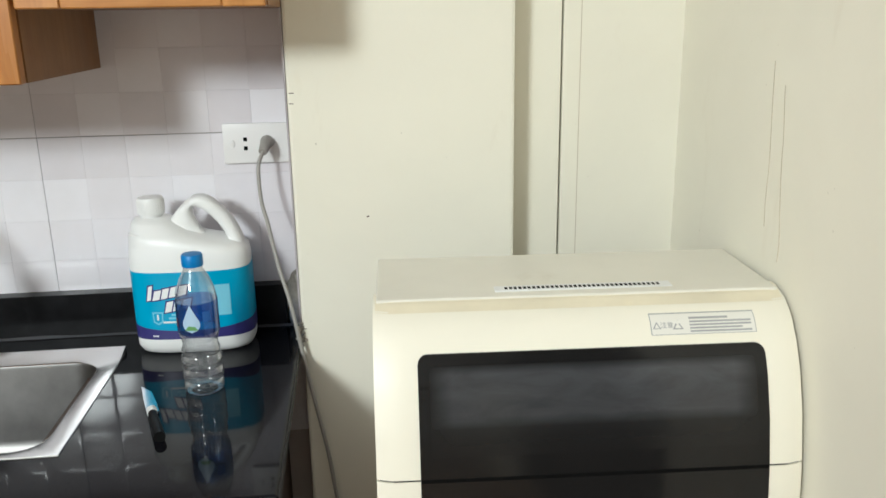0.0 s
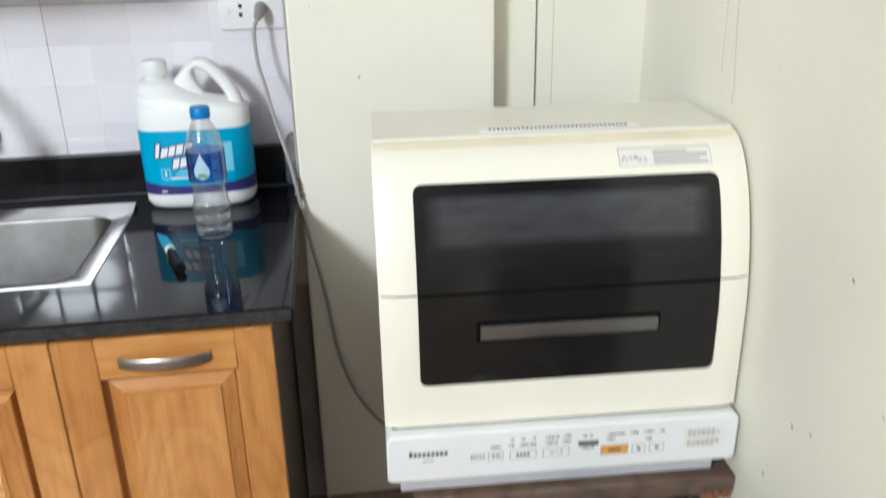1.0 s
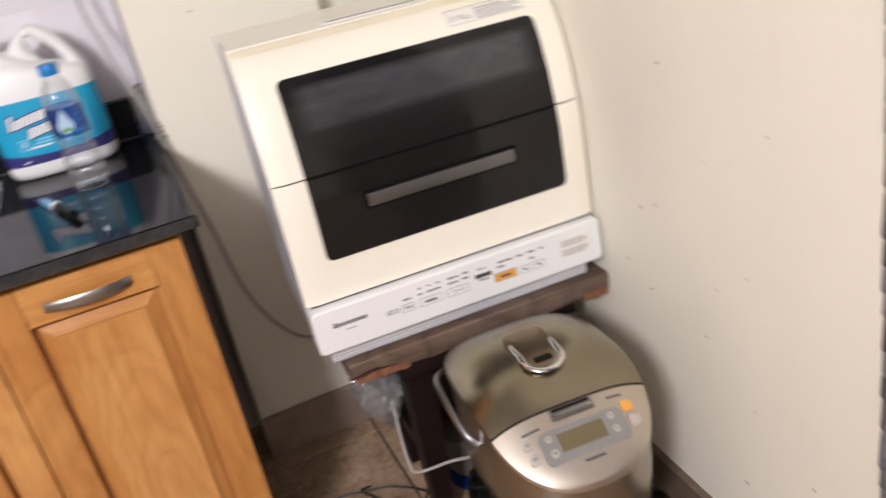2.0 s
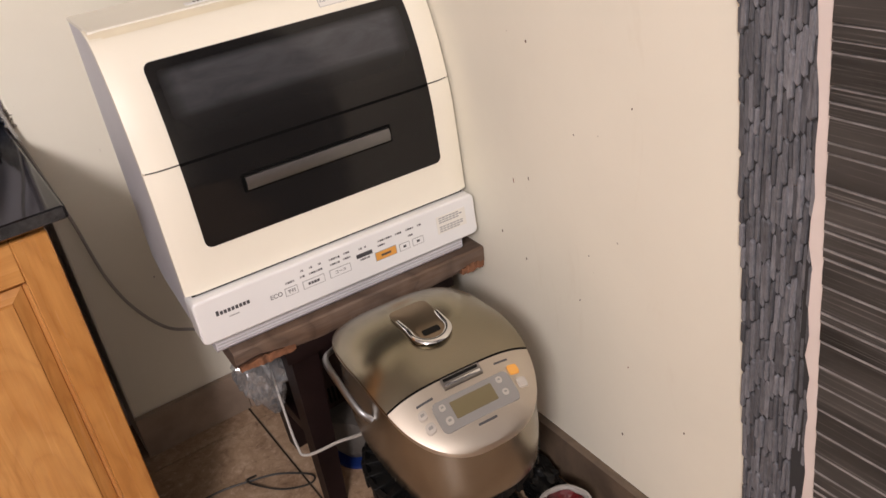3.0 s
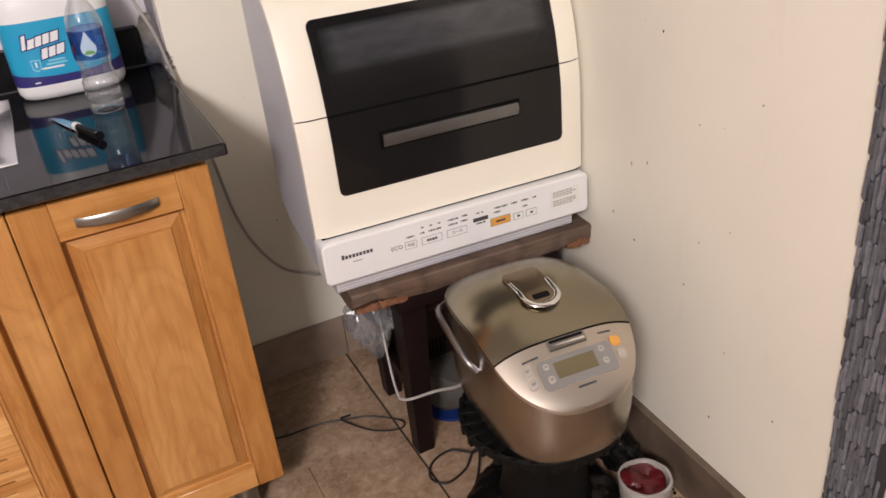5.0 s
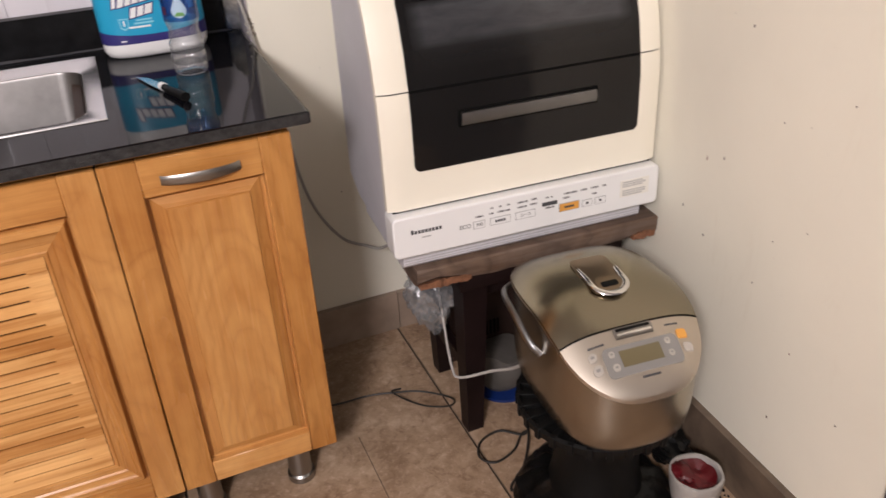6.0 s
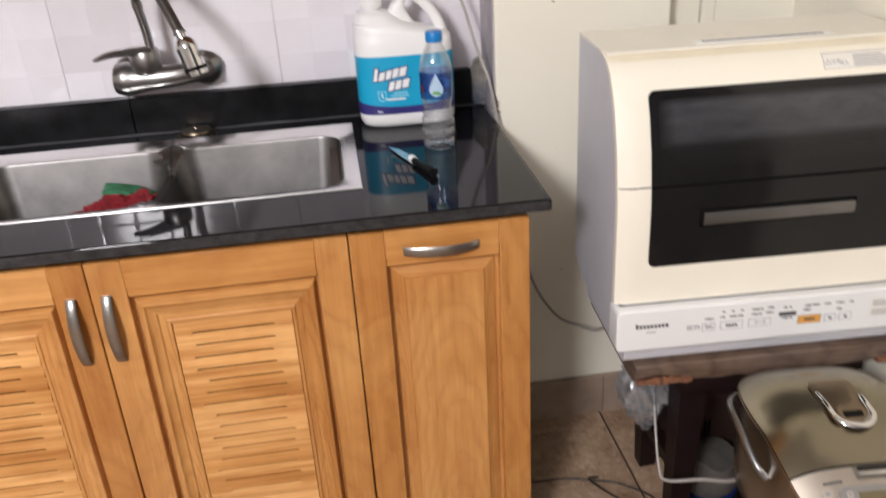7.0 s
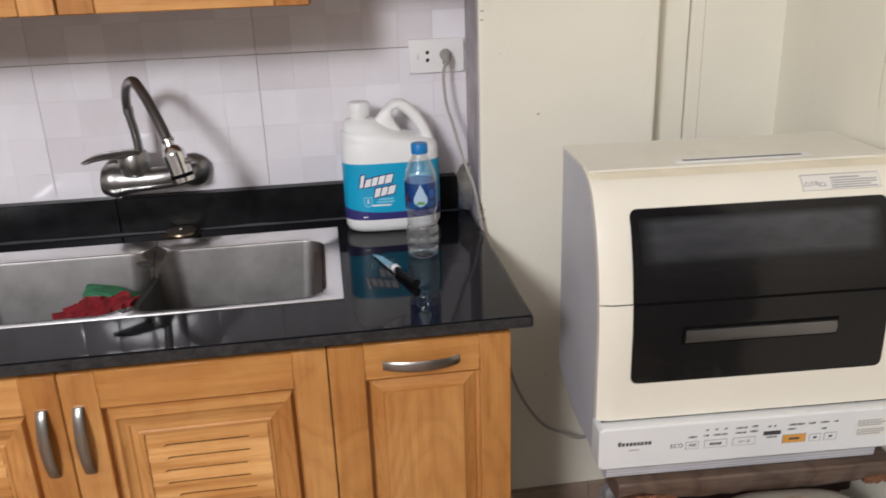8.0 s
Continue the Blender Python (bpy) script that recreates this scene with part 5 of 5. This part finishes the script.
def jug_handle():
    """A broad flat grip with a slanting oval hole, moulded in one with the shoulder."""
    outer = spline([(-0.272, 0, 1.076), (-0.250, 0, 1.076), (-0.224, 0, 1.056), (-0.205, 0, 1.030), (-0.193, 0, 1.003), (-0.186, 0, 0.975), (-0.186, 0, 0.948), (-0.215, 0, 0.942), (-0.250, 0, 0.958),
                    (-0.285, 0, 0.975), (-0.320, 0, 0.998), (-0.318, 0, 1.026), (-0.296, 0, 1.056), (-0.272, 0, 1.076)], 6)
    far = [0.0]
    for p, q in zip(outer, outer[1:]):
        far.append(far[-1] + (q - p).length)
    loops = []
    n = 56
    ax, az = 0.61, -0.79
    for i in range(n + 1):
        want = far[-1] * (i % n) / n
        k = max(j for j in range(len(outer) - 1) if far[j] <= want + 1e-9)
        o = outer[k].lerp(outer[k + 1], (want - far[k]) / max(far[k + 1] - far[k], 1e-9))
        t = 2 * math.pi * (i % n) / n
        la, lb = -0.044 * math.cos(t), 0.0145 * math.sin(t)
        hole = Vector((-0.2455 + ax * la - az * lb, 0, 1.0215 + az * la + ax * lb))
        c, arm = (o + hole) / 2, (o - hole) / 2
        lp = []
        for j in range(14):
            f = 2 * math.pi * j / 14
            cf, sf = math.cos(f), math.sin(f)
            p = c + arm * math.copysign(abs(cf) ** 0.7, cf)
            lp.append((p.x, JY + 0.0190 * math.copysign(abs(sf) ** 0.7, sf), p.z))
        loops.append(lp)
    return rings(loops, True, False, False)


part("handle", jug_handle(), M_JUG, jug)
part("cap", lathe([(0.0210, z0 + 0.2400), (0.0224, z0 + 0.242), (0.0224, z0 + 0.265), (0.0205, z0 + 0.2695), (0.010, z0 + 0.271)], -0.343, JY, 36), M_JUG, jug)
cr = mesh_of(box(0.0214, -0.0006, z0 + 0.243, 0.0229, 0.0006, z0 + 0.264), "cap_rib", False)
cr.materials.append(M_JUG)
for i in range(30):
    o = part("cap_rib", cr, M_JUG, jug)
    o.matrix_basis = pose(-0.343, JY, 0, 0, 0, i * 12)


def band(za, zb, off, wave=0.0):
    def lp(z, w):
        out = []
        for i, p in enumerate(super_loop((-0.385 - 0.182) / 2, JY, 0.1015 + off, 0.058 + off, z, 3.4, 88)):
            out.append((p[0], p[1], z + w * ((p[0] + 0.385) / 0.2 - 0.5) ** 2 * 4))
        return out
    return rings([lp(za, 0), lp(zb, wave)], True, False, False)


lab = part("label", band(z0 + 0.0305, z0 + 0.150, 0.0005), M_TEAL, jug, "turquoise label with white lettering shapes")
part("label_band", band(z0 + 0.0300, z0 + 0.045, 0.0009, 0.010), M_NAVY, jug, "navy band along the label's foot")


def jug_front(xv, off):
    a, b, n = 0.1015 + off, 0.058 + off, 3.4
    return JY - b * max(0.0, 1 - (abs(xv + 0.2835) / a) ** n) ** (1 / n)


def jug_bar(poly, off, mat, name):
    fine = []
    for (a, b), (c, d) in zip(poly, poly[1:] + poly[:1]):
        for t in (0, 0.25, 0.5, 0.75):
            fine.append((a + (c - a) * t, b + (d - b) * t))
    return part(name, rings([[(a, jug_front(a, off), b) for a, b in fine], [(a, jug_front(a, off) + 0.0003, b) for a, b in fine]]), mat, lab)


# the brand lettering as plain slanted shapes with a navy edge
rb = random.Random(12)
for xa, w_, za, h in ((-0.354, 0.007, 0.100, 0.026), (-0.3445, 0.012, 0.101, 0.017), (-0.330, 0.011, 0.1035, 0.018), (-0.3165, 0.012, 0.106, 0.018), (-0.302, 0.014, 0.108, 0.018), (-0.3255, 0.011, 0.079, 0.019), (-0.312, 0.012, 0.0815, 0.018), (-0.2975, 0.014, 0.084, 0.018)):
    xb = xa + w_
    for off, mt, g in ((0.0012, M_NAVY, 0.0022), (0.0018, M_INK, 0.0)):
        jug_bar([(xa - g, z0 + za - g), (xb + g, z0 + za - g + 0.002), (xb + g + 0.005, z0 + za + h + g + 0.002), (xa - g + 0.005, z0 + za + h + g)], off, mt, "brand_shape")
jug_bar([(-0.346, z0 + 0.062), (-0.338, z0 + 0.057), (-0.330, z0 + 0.062), (-0.329, z0 + 0.080), (-0.347, z0 + 0.080)], 0.0012, M_TEAL2, "printed_shield")
jug_bar([(-0.344, z0 + 0.064), (-0.338, z0 + 0.060), (-0.332, z0 + 0.064), (-0.331, z0 + 0.078), (-0.345, z0 + 0.078)], 0.0018, M_TEAL, "printed_shield")
jug_bar([(-0.3395, z0 + 0.066), (-0.3365, z0 + 0.066), (-0.3365, z0 + 0.076), (-0.3395, z0 + 0.076)], 0.0022, M_INK, "printed_bar")
for xa, xb, za in ((-0.315, -0.285, 0.073), (-0.320, -0.283, 0.067), (-0.330, -0.290, 0.060)):
    jug_bar([(xa, z0 + za), (xb, z0 + za), (xb, z0 + za + 0.0035), (xa, z0 + za + 0.0035)], 0.0012, M_TEAL2 if za > 0.065 else M_INK, "printed_bar")
jug_bar([(-0.250, z0 + 0.07), (-0.215, z0 + 0.07), (-0.215, z0 + 0.125), (-0.250, z0 + 0.125)], 0.0012, M_TEAL2, "printed_panel")
jug_bar([(-0.350, z0 + 0.0355), (-0.340, z0 + 0.0355), (-0.340, z0 + 0.038), (-0.350, z0 + 0.038)], 0.0016, M_INK, "printed_bar")

bottle = thing("water_bottle", (-0.243, 1.272, TOP_Z), "empty clear water bottle with blue cap and blue label", "bottle")
BX, BY = -0.243, 1.272
prof = [(0.020, 0.0), (0.027, 0.001), (0.0305, 0.006), (0.0305, 0.016), (0.0285, 0.020), (0.0312, 0.025), (0.0312, 0.036), (0.0288, 0.041), (0.0312, 0.046), (0.0312, 0.057), (0.0280, 0.063), (0.0295, 0.070), (0.0262, 0.080), (0.0285, 0.090), (0.0310, 0.098),
        (0.0312, 0.152), (0.0300, 0.158), (0.0295, 0.163), (0.027, 0.172), (0.021, 0.186), (0.0155, 0.196), (0.0135, 0.202), (0.0135, 0.206)]
part("shell", lathe([(r, TOP_Z + h) for r, h in prof], BX, BY, 44, True, False), M_PET, bottle)
part("cap", lathe([(0.0155, TOP_Z + 0.203), (0.0160, TOP_Z + 0.205), (0.0160, TOP_Z + 0.219), (0.0145, TOP_Z + 0.2215), (0.008, TOP_Z + 0.222)], BX, BY, 36), M_BLUECAP, bottle, "blue screw cap")
M_BLABEL_T = clear("blue_film_label", (0.22, 0.38, 0.70), 0.1, 0.05, 0.4, 0.0)
bl = part("label", lathe([(0.0316, TOP_Z + 0.100), (0.0316, TOP_Z + 0.150)], BX, BY, 44, False, False), M_BLABEL_T, bottle, "see-through blue film label")


def bottle_patch(poly, off, mat, name):
    """A print on the round label: rows across the shape, bent with the bottle."""
    r = 0.0316 + off
    low_, high_ = min(p[1] for p in poly), max(p[1] for p in poly)

    def pt(a, h, rr):
        t = -math.pi / 2 + a / rr - 0.15
        return (BX + rr * math.cos(t), BY + rr * math.sin(t), TOP_Z + h)
    loops = []
    for i in range(15):
        h = low_ + (high_ - low_) * (0.004 + 0.992 * i / 14)
        cut = [a + (c - a) * (h - b) / (d - b) for (a, b), (c, d) in zip(poly, poly[1:] + poly[:1]) if (b - h) * (d - h) <= 0 and abs(d - b) > 1e-9]
        a0, a1 = min(cut), max(cut)
        row = [a0 + (a1 - a0) * k / 8 for k in range(9)]
        loops.append([pt(a, h, r) for a in row] + [pt(a, h, r - 0.0002) for a in reversed(row)])
    return part(name, rings(loops), mat, bl)


drop = [(0.0, 0.150)] + [(0.0135 * math.sin(t) * (1 if t < math.pi else 1), 0.1195 - 0.0135 * math.cos(t)) for t in [math.pi * 0.72 - i * math.pi * 1.44 / 14 for i in range(15)]]
bottle_patch(drop, 0.0006, M_DROP, "printed_drop")
bottle_patch([(-0.010, 0.110), (0.010, 0.110), (0.006, 0.116), (-0.004, 0.117)], 0.0011, M_GREEN, "printed_leaf")
bottle_patch([(0.018, 0.122), (0.030, 0.122), (0.030, 0.138), (0.018, 0.138)], 0.0006, M_BLABEL, "printed_panel")
bottle_patch([(-0.033, 0.112), (-0.026, 0.112), (-0.026, 0.126), (-0.033, 0.126)], 0.0006, M_RED, "printed_panel")

knife = thing("paring_knife", (-0.305, 1.18, TOP_Z), "small paring knife with black handle on the worktop", "knife")
A, B = Vector((-0.339, 1.285, TOP_Z)), Vector((-0.275, 1.100, TOP_Z))
dv = (B - A).normalized()
nv = Vector((dv.y, -dv.x, 0))
bm = bmesh.new()
tip = [A + dv * t + nv * w for t, w in ((0.0, 0.004), (0.025, -0.008), (0.06, -0.010), (0.100, -0.010), (0.100, 0.007), (0.05, 0.0065))]
rings([[p + Vector((0, 0, 0.0025)) for p in tip], [p + Vector((0, 0, 0.0040)) for p in tip]], bm=bm)
part("blade", bm, M_BLADE, knife)
up = Vector((0, 0, 1))
part("bolster", tube([A + dv * 0.098 + up * 0.0075, A + dv * 0.110 + up * 0.0075], 0.0075, 12, 3), M_JUG, knife)
part("handle", tube([A + dv * 0.109 + up * 0.0072, A + dv * 0.130 + up * 0.0066, A + dv * 0.155 + up * 0.0072, A + dv * 0.178 + up * 0.0080, A + dv * 0.190 + up * 0.0080], lambda t: 0.0064 + 0.0018 * t, 14, 6), M_BLACKPL, knife)

# ---- socket, plug and cable ----
sock = thing("wall_socket", (-0.165, 1.555, 1.115), "white double socket plate on the tiles", "socket")
part("plate", box(-0.225, 1.551, 1.114, -0.106, 1.560, 1.186, 0.003, 2), M_SOCKET, sock)
part("switch", lathe([(0.006, 0), (0.0062, 0.001), (0.005, 0.0018)], 0, 0, 16), M_SOCKET, sock)
sw = bpy.data.objects["switch"]
sw.matrix_basis = pose(-0.2085, 1.5511, 1.150, 90, 0, 0)
sw.scale = (0.8, 1.2, 1)
for zc in (1.1575, 1.1415):
    part("pin_hole", box(-0.1895, 1.5504, zc - 0.0042, -0.1815, 1.5525, zc + 0.0042, 0.0012), M_BLACKGAP, sock)
plug = thing("mains_cable", (-0.145, 1.55, 1.15), "grey plug and cable hanging from the socket", "cable")
part("plug", tube([(-0.147, 1.550, 1.152), (-0.147, 1.535, 1.152), (-0.149, 1.520, 1.147), (-0.152, 1.510, 1.140)], lambda t: 0.0125 - 0.005 * t, 14, 6), M_CORD, plug)
part("strand", tube([(-0.151, 1.512, 1.142), (-0.160, 1.498, 1.115), (-0.158, 1.485, 1.06), (-0.148, 1.470, 1.02), (-0.132, 1.440, 0.95), (-0.114, 1.415, 0.89), (-0.098, 1.405, 0.80), (-0.084, 1.402, 0.72), (-0.064, 1.398, 0.61),
                     (-0.046, 1.392, 0.48), (-0.017, 1.388, 0.39), (0.030, 1.382, 0.318), (0.080, 1.375, 0.290), (0.115, 1.350, 0.288), (0.14, 1.28, 0.36), (0.14, 1.22, 0.50)], 0.0034, 8, 8), M_CORD, plug)

# ---- base cabinets ----
CF = 0.966


def bow_handle(parent, p0, p1, out, name="handle"):
    """A flat bowed pull between two points on a door face."""
    p0, p1 = Vector(p0), Vector(p1)
    d = p1 - p0
    L = d.length
    d.normalize()
    wide = Vector((0, 1, 0)).cross(d).normalized()
    loops = []
    for i in range(19):
        t = i / 18
        b = out * math.sin(math.pi * t) ** 0.7 + 0.003
        w = 0.0086 - 0.0006 * math.cos(2 * math.pi * t)
        c = p0 + d * (L * t) + Vector((0, -b, 0))
        loops.append([c + wide * w, c + wide * w * 0.6 + Vector((0, -0.0022, 0)), c - wide * w * 0.6 + Vector((0, -0.0022, 0)), c - wide * w, c - wide * w * 0.7 + Vector((0, 0.004, 0)), c + wide * w * 0.7 + Vector((0, 0.004, 0))])
    bm = rings(loops)
    for p in (p0 + d * 0.006, p1 - d * 0.006):
        tube([p + Vector((0, 0.001, 0)), p + Vector((0, -0.007, 0))], 0.0045, 10, 2, bm=bm)
    return part(name, bm, M_NICKEL, parent, "brushed nickel bow handle")


def door_frame(x0, x1, z0, z1, ox0, ox1, oz0, oz1, parent):
    """Stiles and rails round an opening; returns the door."""
    stile = bmesh.new()
    add_box(stile, x0, CF, z0, ox0, CF + 0.020, z1, 0.0018)
    add_box(stile, ox1, CF, z0, x1, CF + 0.020, z1, 0.0018)
    door = part("door", stile, M_WOOD_V, parent, "varnished honey-coloured wooden door")
    part("rail", box(ox0, CF + 0.0004, oz1, ox1, CF + 0.020, z1, 0.0018), M_WOOD_H, door)
    part("rail", box(ox0, CF + 0.0004, z0, ox1, CF + 0.020, oz0, 0.0018), M_WOOD_H, door)
    return door


def moulding(ox0, ox1, oz0, oz1, ix0, ix1, iz0, iz1, steps, door):
    """Four mitred moulding lengths between an outer and an inner rectangle; steps: (0..1 inward, depth behind the face)."""
    def corner(t):
        return ox0 + (ix0 - ox0) * t, ox1 + (ix1 - ox1) * t, oz0 + (iz0 - oz0) * t, oz1 + (iz1 - oz1) * t
    for which in ("left", "right", "low", "high"):
        la, lb = [], []
        for t, d in steps:
            a, b, c, e = corner(t)
            y = CF + d
            if which == "left":
                la.append((a, y, c)), lb.append((a, y, e))
            elif which == "right":
                la.append((b, y, c)), lb.append((b, y, e))
            elif which == "low":
                la.append((a, y, c)), lb.append((b, y, c))
            else:
                la.append((a, y, e)), lb.append((b, y, e))
        bm = rings([la, lb], False, False, False)
        part("moulding", bm, M_WOOD_V if which in ("left", "right") else M_WOOD_H, door)


narrow = thing("base_cabinet", (-0.29, 1.2, 0), "narrow honey wood base cabinet with raised door panel", "cabinet", "base cabinets")
carc = bmesh.new()
add_box(carc, -0.155, CF + 0.022, 0.092, -0.139, 1.46, 0.784)
add_box(carc, -0.440, CF + 0.022, 0.092, -0.424, 1.46, 0.784)
add_box(carc, -0.424, CF + 0.05, 0.092, -0.155, 1.46, 0.108)
add_box(carc, -0.424, 1.445, 0.108, -0.155, 1.46, 0.784)
part("body", carc, M_SIDE, narrow, "dark brown carcass boards")
d = door_frame(-0.4395, -0.138, 0.093, 0.772, -0.3815, -0.190, 0.143, 0.708, narrow)
moulding(-0.3815, -0.190, 0.143, 0.708, -0.351, -0.221, 0.171, 0.680, ((0, 0.001), (0.02, 0.014), (0.22, 0.015), (0.26, 0.012), (0.90, 0.0045), (0.93, 0.002), (1.0, 0.0019)), d)
part("raised_panel", box(-0.351, CF + 0.0019, 0.171, -0.221, CF + 0.016, 0.680), M_WOOD_V, d)
part("cornice", box(-0.4385, CF + 0.013, 0.7735, -0.139, CF + 0.024, 0.7845), M_WOOD_H, narrow)
bow_handle(d, (-0.352, CF, 0.735), (-0.226, CF, 0.735), 0.016)
foot_profile = [(0.024, 0.0), (0.028, 0.002), (0.028, 0.016), (0.024, 0.020), (0.0235, 0.075), (0.029, 0.080), (0.029, 0.0915)]
for fx, fy in ((-0.215, 1.005), (-0.40, 1.005), (-0.215, 1.40), (-0.40, 1.40)):
    part("foot", lathe(foot_profile, fx, fy, 28), M_NICKEL, narrow, "round steel foot")

broad = thing("base_cabinet", (-0.86, 1.2, 0), "wide honey wood sink cabinet with two slotted louvre doors", "cabinet", "base cabinets")
carc = bmesh.new()
add_box(carc, -1.272, CF + 0.022, 0.092, -1.256, 1.46, 0.784)
add_box(carc, -0.458, CF + 0.022, 0.092, -0.442, 1.46, 0.784)
add_box(carc, -1.256, CF + 0.05, 0.092, -0.458, 1.46, 0.108)
add_box(carc, -1.256, 1.445, 0.108, -0.458, 1.46, 0.784)
part("body", carc, M_SIDE, broad, "dark brown carcass boards")
part("cornice", box(-1.272, CF + 0.013, 0.7735, -0.4415, CF + 0.024, 0.7845), M_WOOD_H, broad)
N_SLAT, IZ0, IZ1 = 18, 0.203, 0.643


def louvre_door(x0, x1, hx):
    ox0, ox1 = x0 + 0.056, x1 - 0.054
    ix0, ix1 = ox0 + 0.056, ox1 - 0.052
    d = door_frame(x0, x1, 0.093, 0.772, ox0, ox1, 0.143, 0.706, broad)
    moulding(ox0, ox1, 0.143, 0.706, ix0, ix1, IZ0, IZ1, ((0, 0.001), (0.02, 0.015), (0.10, 0.016), (0.15, 0.004), (0.19, 0.0015), (0.34, 0.0012), (0.38, 0.0040), (0.44, 0.0062), (0.62, 0.0070), (0.67, 0.0098), (0.84, 0.0102), (0.88, 0.0080), (0.97, 0.0088), (1.0, 0.0165)), d)
    # sheet behind the slats; its dark brown paints the shade in the slots
    part("dark_back", box(ix0, CF + 0.0168, IZ0, ix1, CF + 0.0195, IZ1), M_SLOT_SHADE, d)
    h = (IZ1 - IZ0) / N_SLAT
    w = ix1 - ix0
    r3 = random.Random(21)
    for i in range(N_SLAT):
        za, zb = IZ0 + i * h, IZ0 + (i + 1) * h
        a = ix0 + w * (0.10 + 0.10 * r3.random())
        b = ix1 - w * (0.10 + 0.09 * r3.random())
        g = 0.0052 if i else 0.0
        poly = [(ix0, za + 0.0004), (a, za + 0.0004), (a + 0.004, za + g), (b - 0.004, za + g), (b, za + 0.0004), (ix1, za + 0.0004), (ix1, zb - 0.0004), (ix0, zb - 0.0004)]
        fr = [(p[0], CF + 0.0080 + 0.0055 * (p[1] - za) / h, p[1]) for p in poly]
        bk = [(p[0], CF + 0.0160, p[1]) for p in poly]
        part("slat", rings([fr, bk]), M_SLAT, d, smooth=False)
    bow_handle(d, (hx, CF, 0.592), (hx, CF, 0.714), 0.016)


louvre_door(-0.8550, -0.4417, -0.831)
louvre_door(-1.2695, -0.8572, -0.886)
for fx in (-0.50, -1.21):
    for fy in (1.005, 1.40):
        part("foot", lathe(foot_profile, fx, fy, 28), M_NICKEL, broad, "round steel foot")
end = thing("base_cabinet", (-1.78, 1.2, 0), "honey wood base cabinet with plain door", "cabinet", "base cabinets")
part("body", box(-2.295, CF + 0.022, 0.0, -1.274, 1.46, 0.784), M_SIDE, end)
part("door", box(-2.293, CF, 0.093, -1.276, CF + 0.02, 0.772, 0.002), M_WOOD_V, end)

# ---- wall cabinets ----
UF = 1.200


def wall_cabinet(x0, x1, z0, splits, label):
    c = thing("wall_cabinet", ((x0 + x1) / 2, 1.4, z0), label, "cabinet", "wall cabinets")
    part("body", box(x0, UF + 0.021, z0, x1, 1.5595, 2.02), M_UPSIDE, c, "brown wooden carcass")
    xs = [x0, *splits, x1]
    for a, b in zip(xs, xs[1:]):
        st = bmesh.new()
        add_box(st, a + 0.0015, UF, z0 - 0.001, a + 0.058, UF + 0.020, 2.02, 0.002)
        add_box(st, b - 0.058, UF, z0 - 0.001, b - 0.0015, UF + 0.020, 2.02, 0.002)
        d_ = part("door", st, M_WOOD_V, c, "varnished honey-coloured wooden door")
        part("rail", box(a + 0.058, UF + 0.0004, z0 - 0.001, b - 0.058, UF + 0.020, z0 + 0.058, 0.002), M_WOOD_H, d_)
        part("rail", box(a + 0.058, UF + 0.0004, 1.962, b - 0.058, UF + 0.020, 2.02, 0.002), M_WOOD_H, d_)
        part("infill", box(a + 0.058, UF + 0.008, z0 + 0.058, b - 0.058, UF + 0.018, 1.962), M_WOOD_V, d_)
    return c


wall_cabinet(-2.29, -0.421, 1.288, (-1.62, -1.22, -0.82), "honey wood wall cabinet with panelled doors")
wall_cabinet(-0.4195, -0.0985, 1.383, (), "shorter honey wood wall cabinet beside the pier")

# ---- wall tiles ----
TW, TH, TX, TZ = 0.447, 0.300, -0.098, 0.870
tile_meshes = []
for k in range(4):
    r4 = random.Random(40 + k)
    bm = bmesh.new()
    for i in range(6):
        for j in range(4):
            g = 0.0008
            a0, a1 = i * TW / 6 + (g * 0.55 if i == 0 else 0), (i + 1) * TW / 6 - (g * 0.55 if i == 5 else 0)
            b0, b1 = j * TH / 4 + (g if j == 0 else 0), (j + 1) * TH / 4 - (g if j == 3 else 0)
            h = r4.choice((0.0, 0.0, 0.0001, 0.0002, 0.0003))
            # upright edges are softly rounded over some 7 mm
            steps_ = []
            for t in (0.0, 0.2, 0.4, 0.6, 0.8, 1.0):
                e, d, q = 0.0003 + 0.0070 * t, 0.0014 + 0.00042 * (1 - (1 - t) ** 2), 0.0001 + 0.0050 * t
                steps_.append([(a0 + e, -h - d, b0 + q), (a1 - e, -h - d, b0 + q), (a1 - e, -h - d, b1 - q), (a0 + e, -h - d, b1 - q)])
            foot_ = [(a0, -0.0012, b0), (a1, -0.0012, b0), (a1, -0.0012, b1), (a0, -0.0012, b1)]
            back_ = [(a0, 0.005, b0), (a1, 0.005, b0), (a1, 0.005, b1), (a0, 0.005, b1)]
            rings([back_, foot_, *steps_], True, False, True, bm)
    me = mesh_of(bm, "tile")
    me.materials.append(M_TILE)
    tile_meshes.append(me)
rt = random.Random(5)
for i in range(1, 6):
    for j in range(-1, 6):
        if TX - i * TW < -2.4 or TZ + j * TH > 2.4:
            continue
        o = part("tile", tile_meshes[rt.randrange(4)], M_TILE, wall_north)
        o.location = (TX - i * TW, 1.562, TZ + j * TH)

# ---- floor tiles ----
ft = mesh_of(box(0.0030, 0.0022, -0.03, 0.5970, 0.5978, 0.0), "floor_tile", False)
ft.materials.append(M_FLOOR)
for i in range(-8, 2):
    for j in range(-11, 1):
        o = part("tile", ft, M_FLOOR, floor)
        o.location = (0.152 + i * 0.6, 1.352 + j * 0.6, 0)
part("crack", box(-0.0715, 0.755, 0.0, -0.0702, 1.06, 0.0006), M_FGROUT, floor)
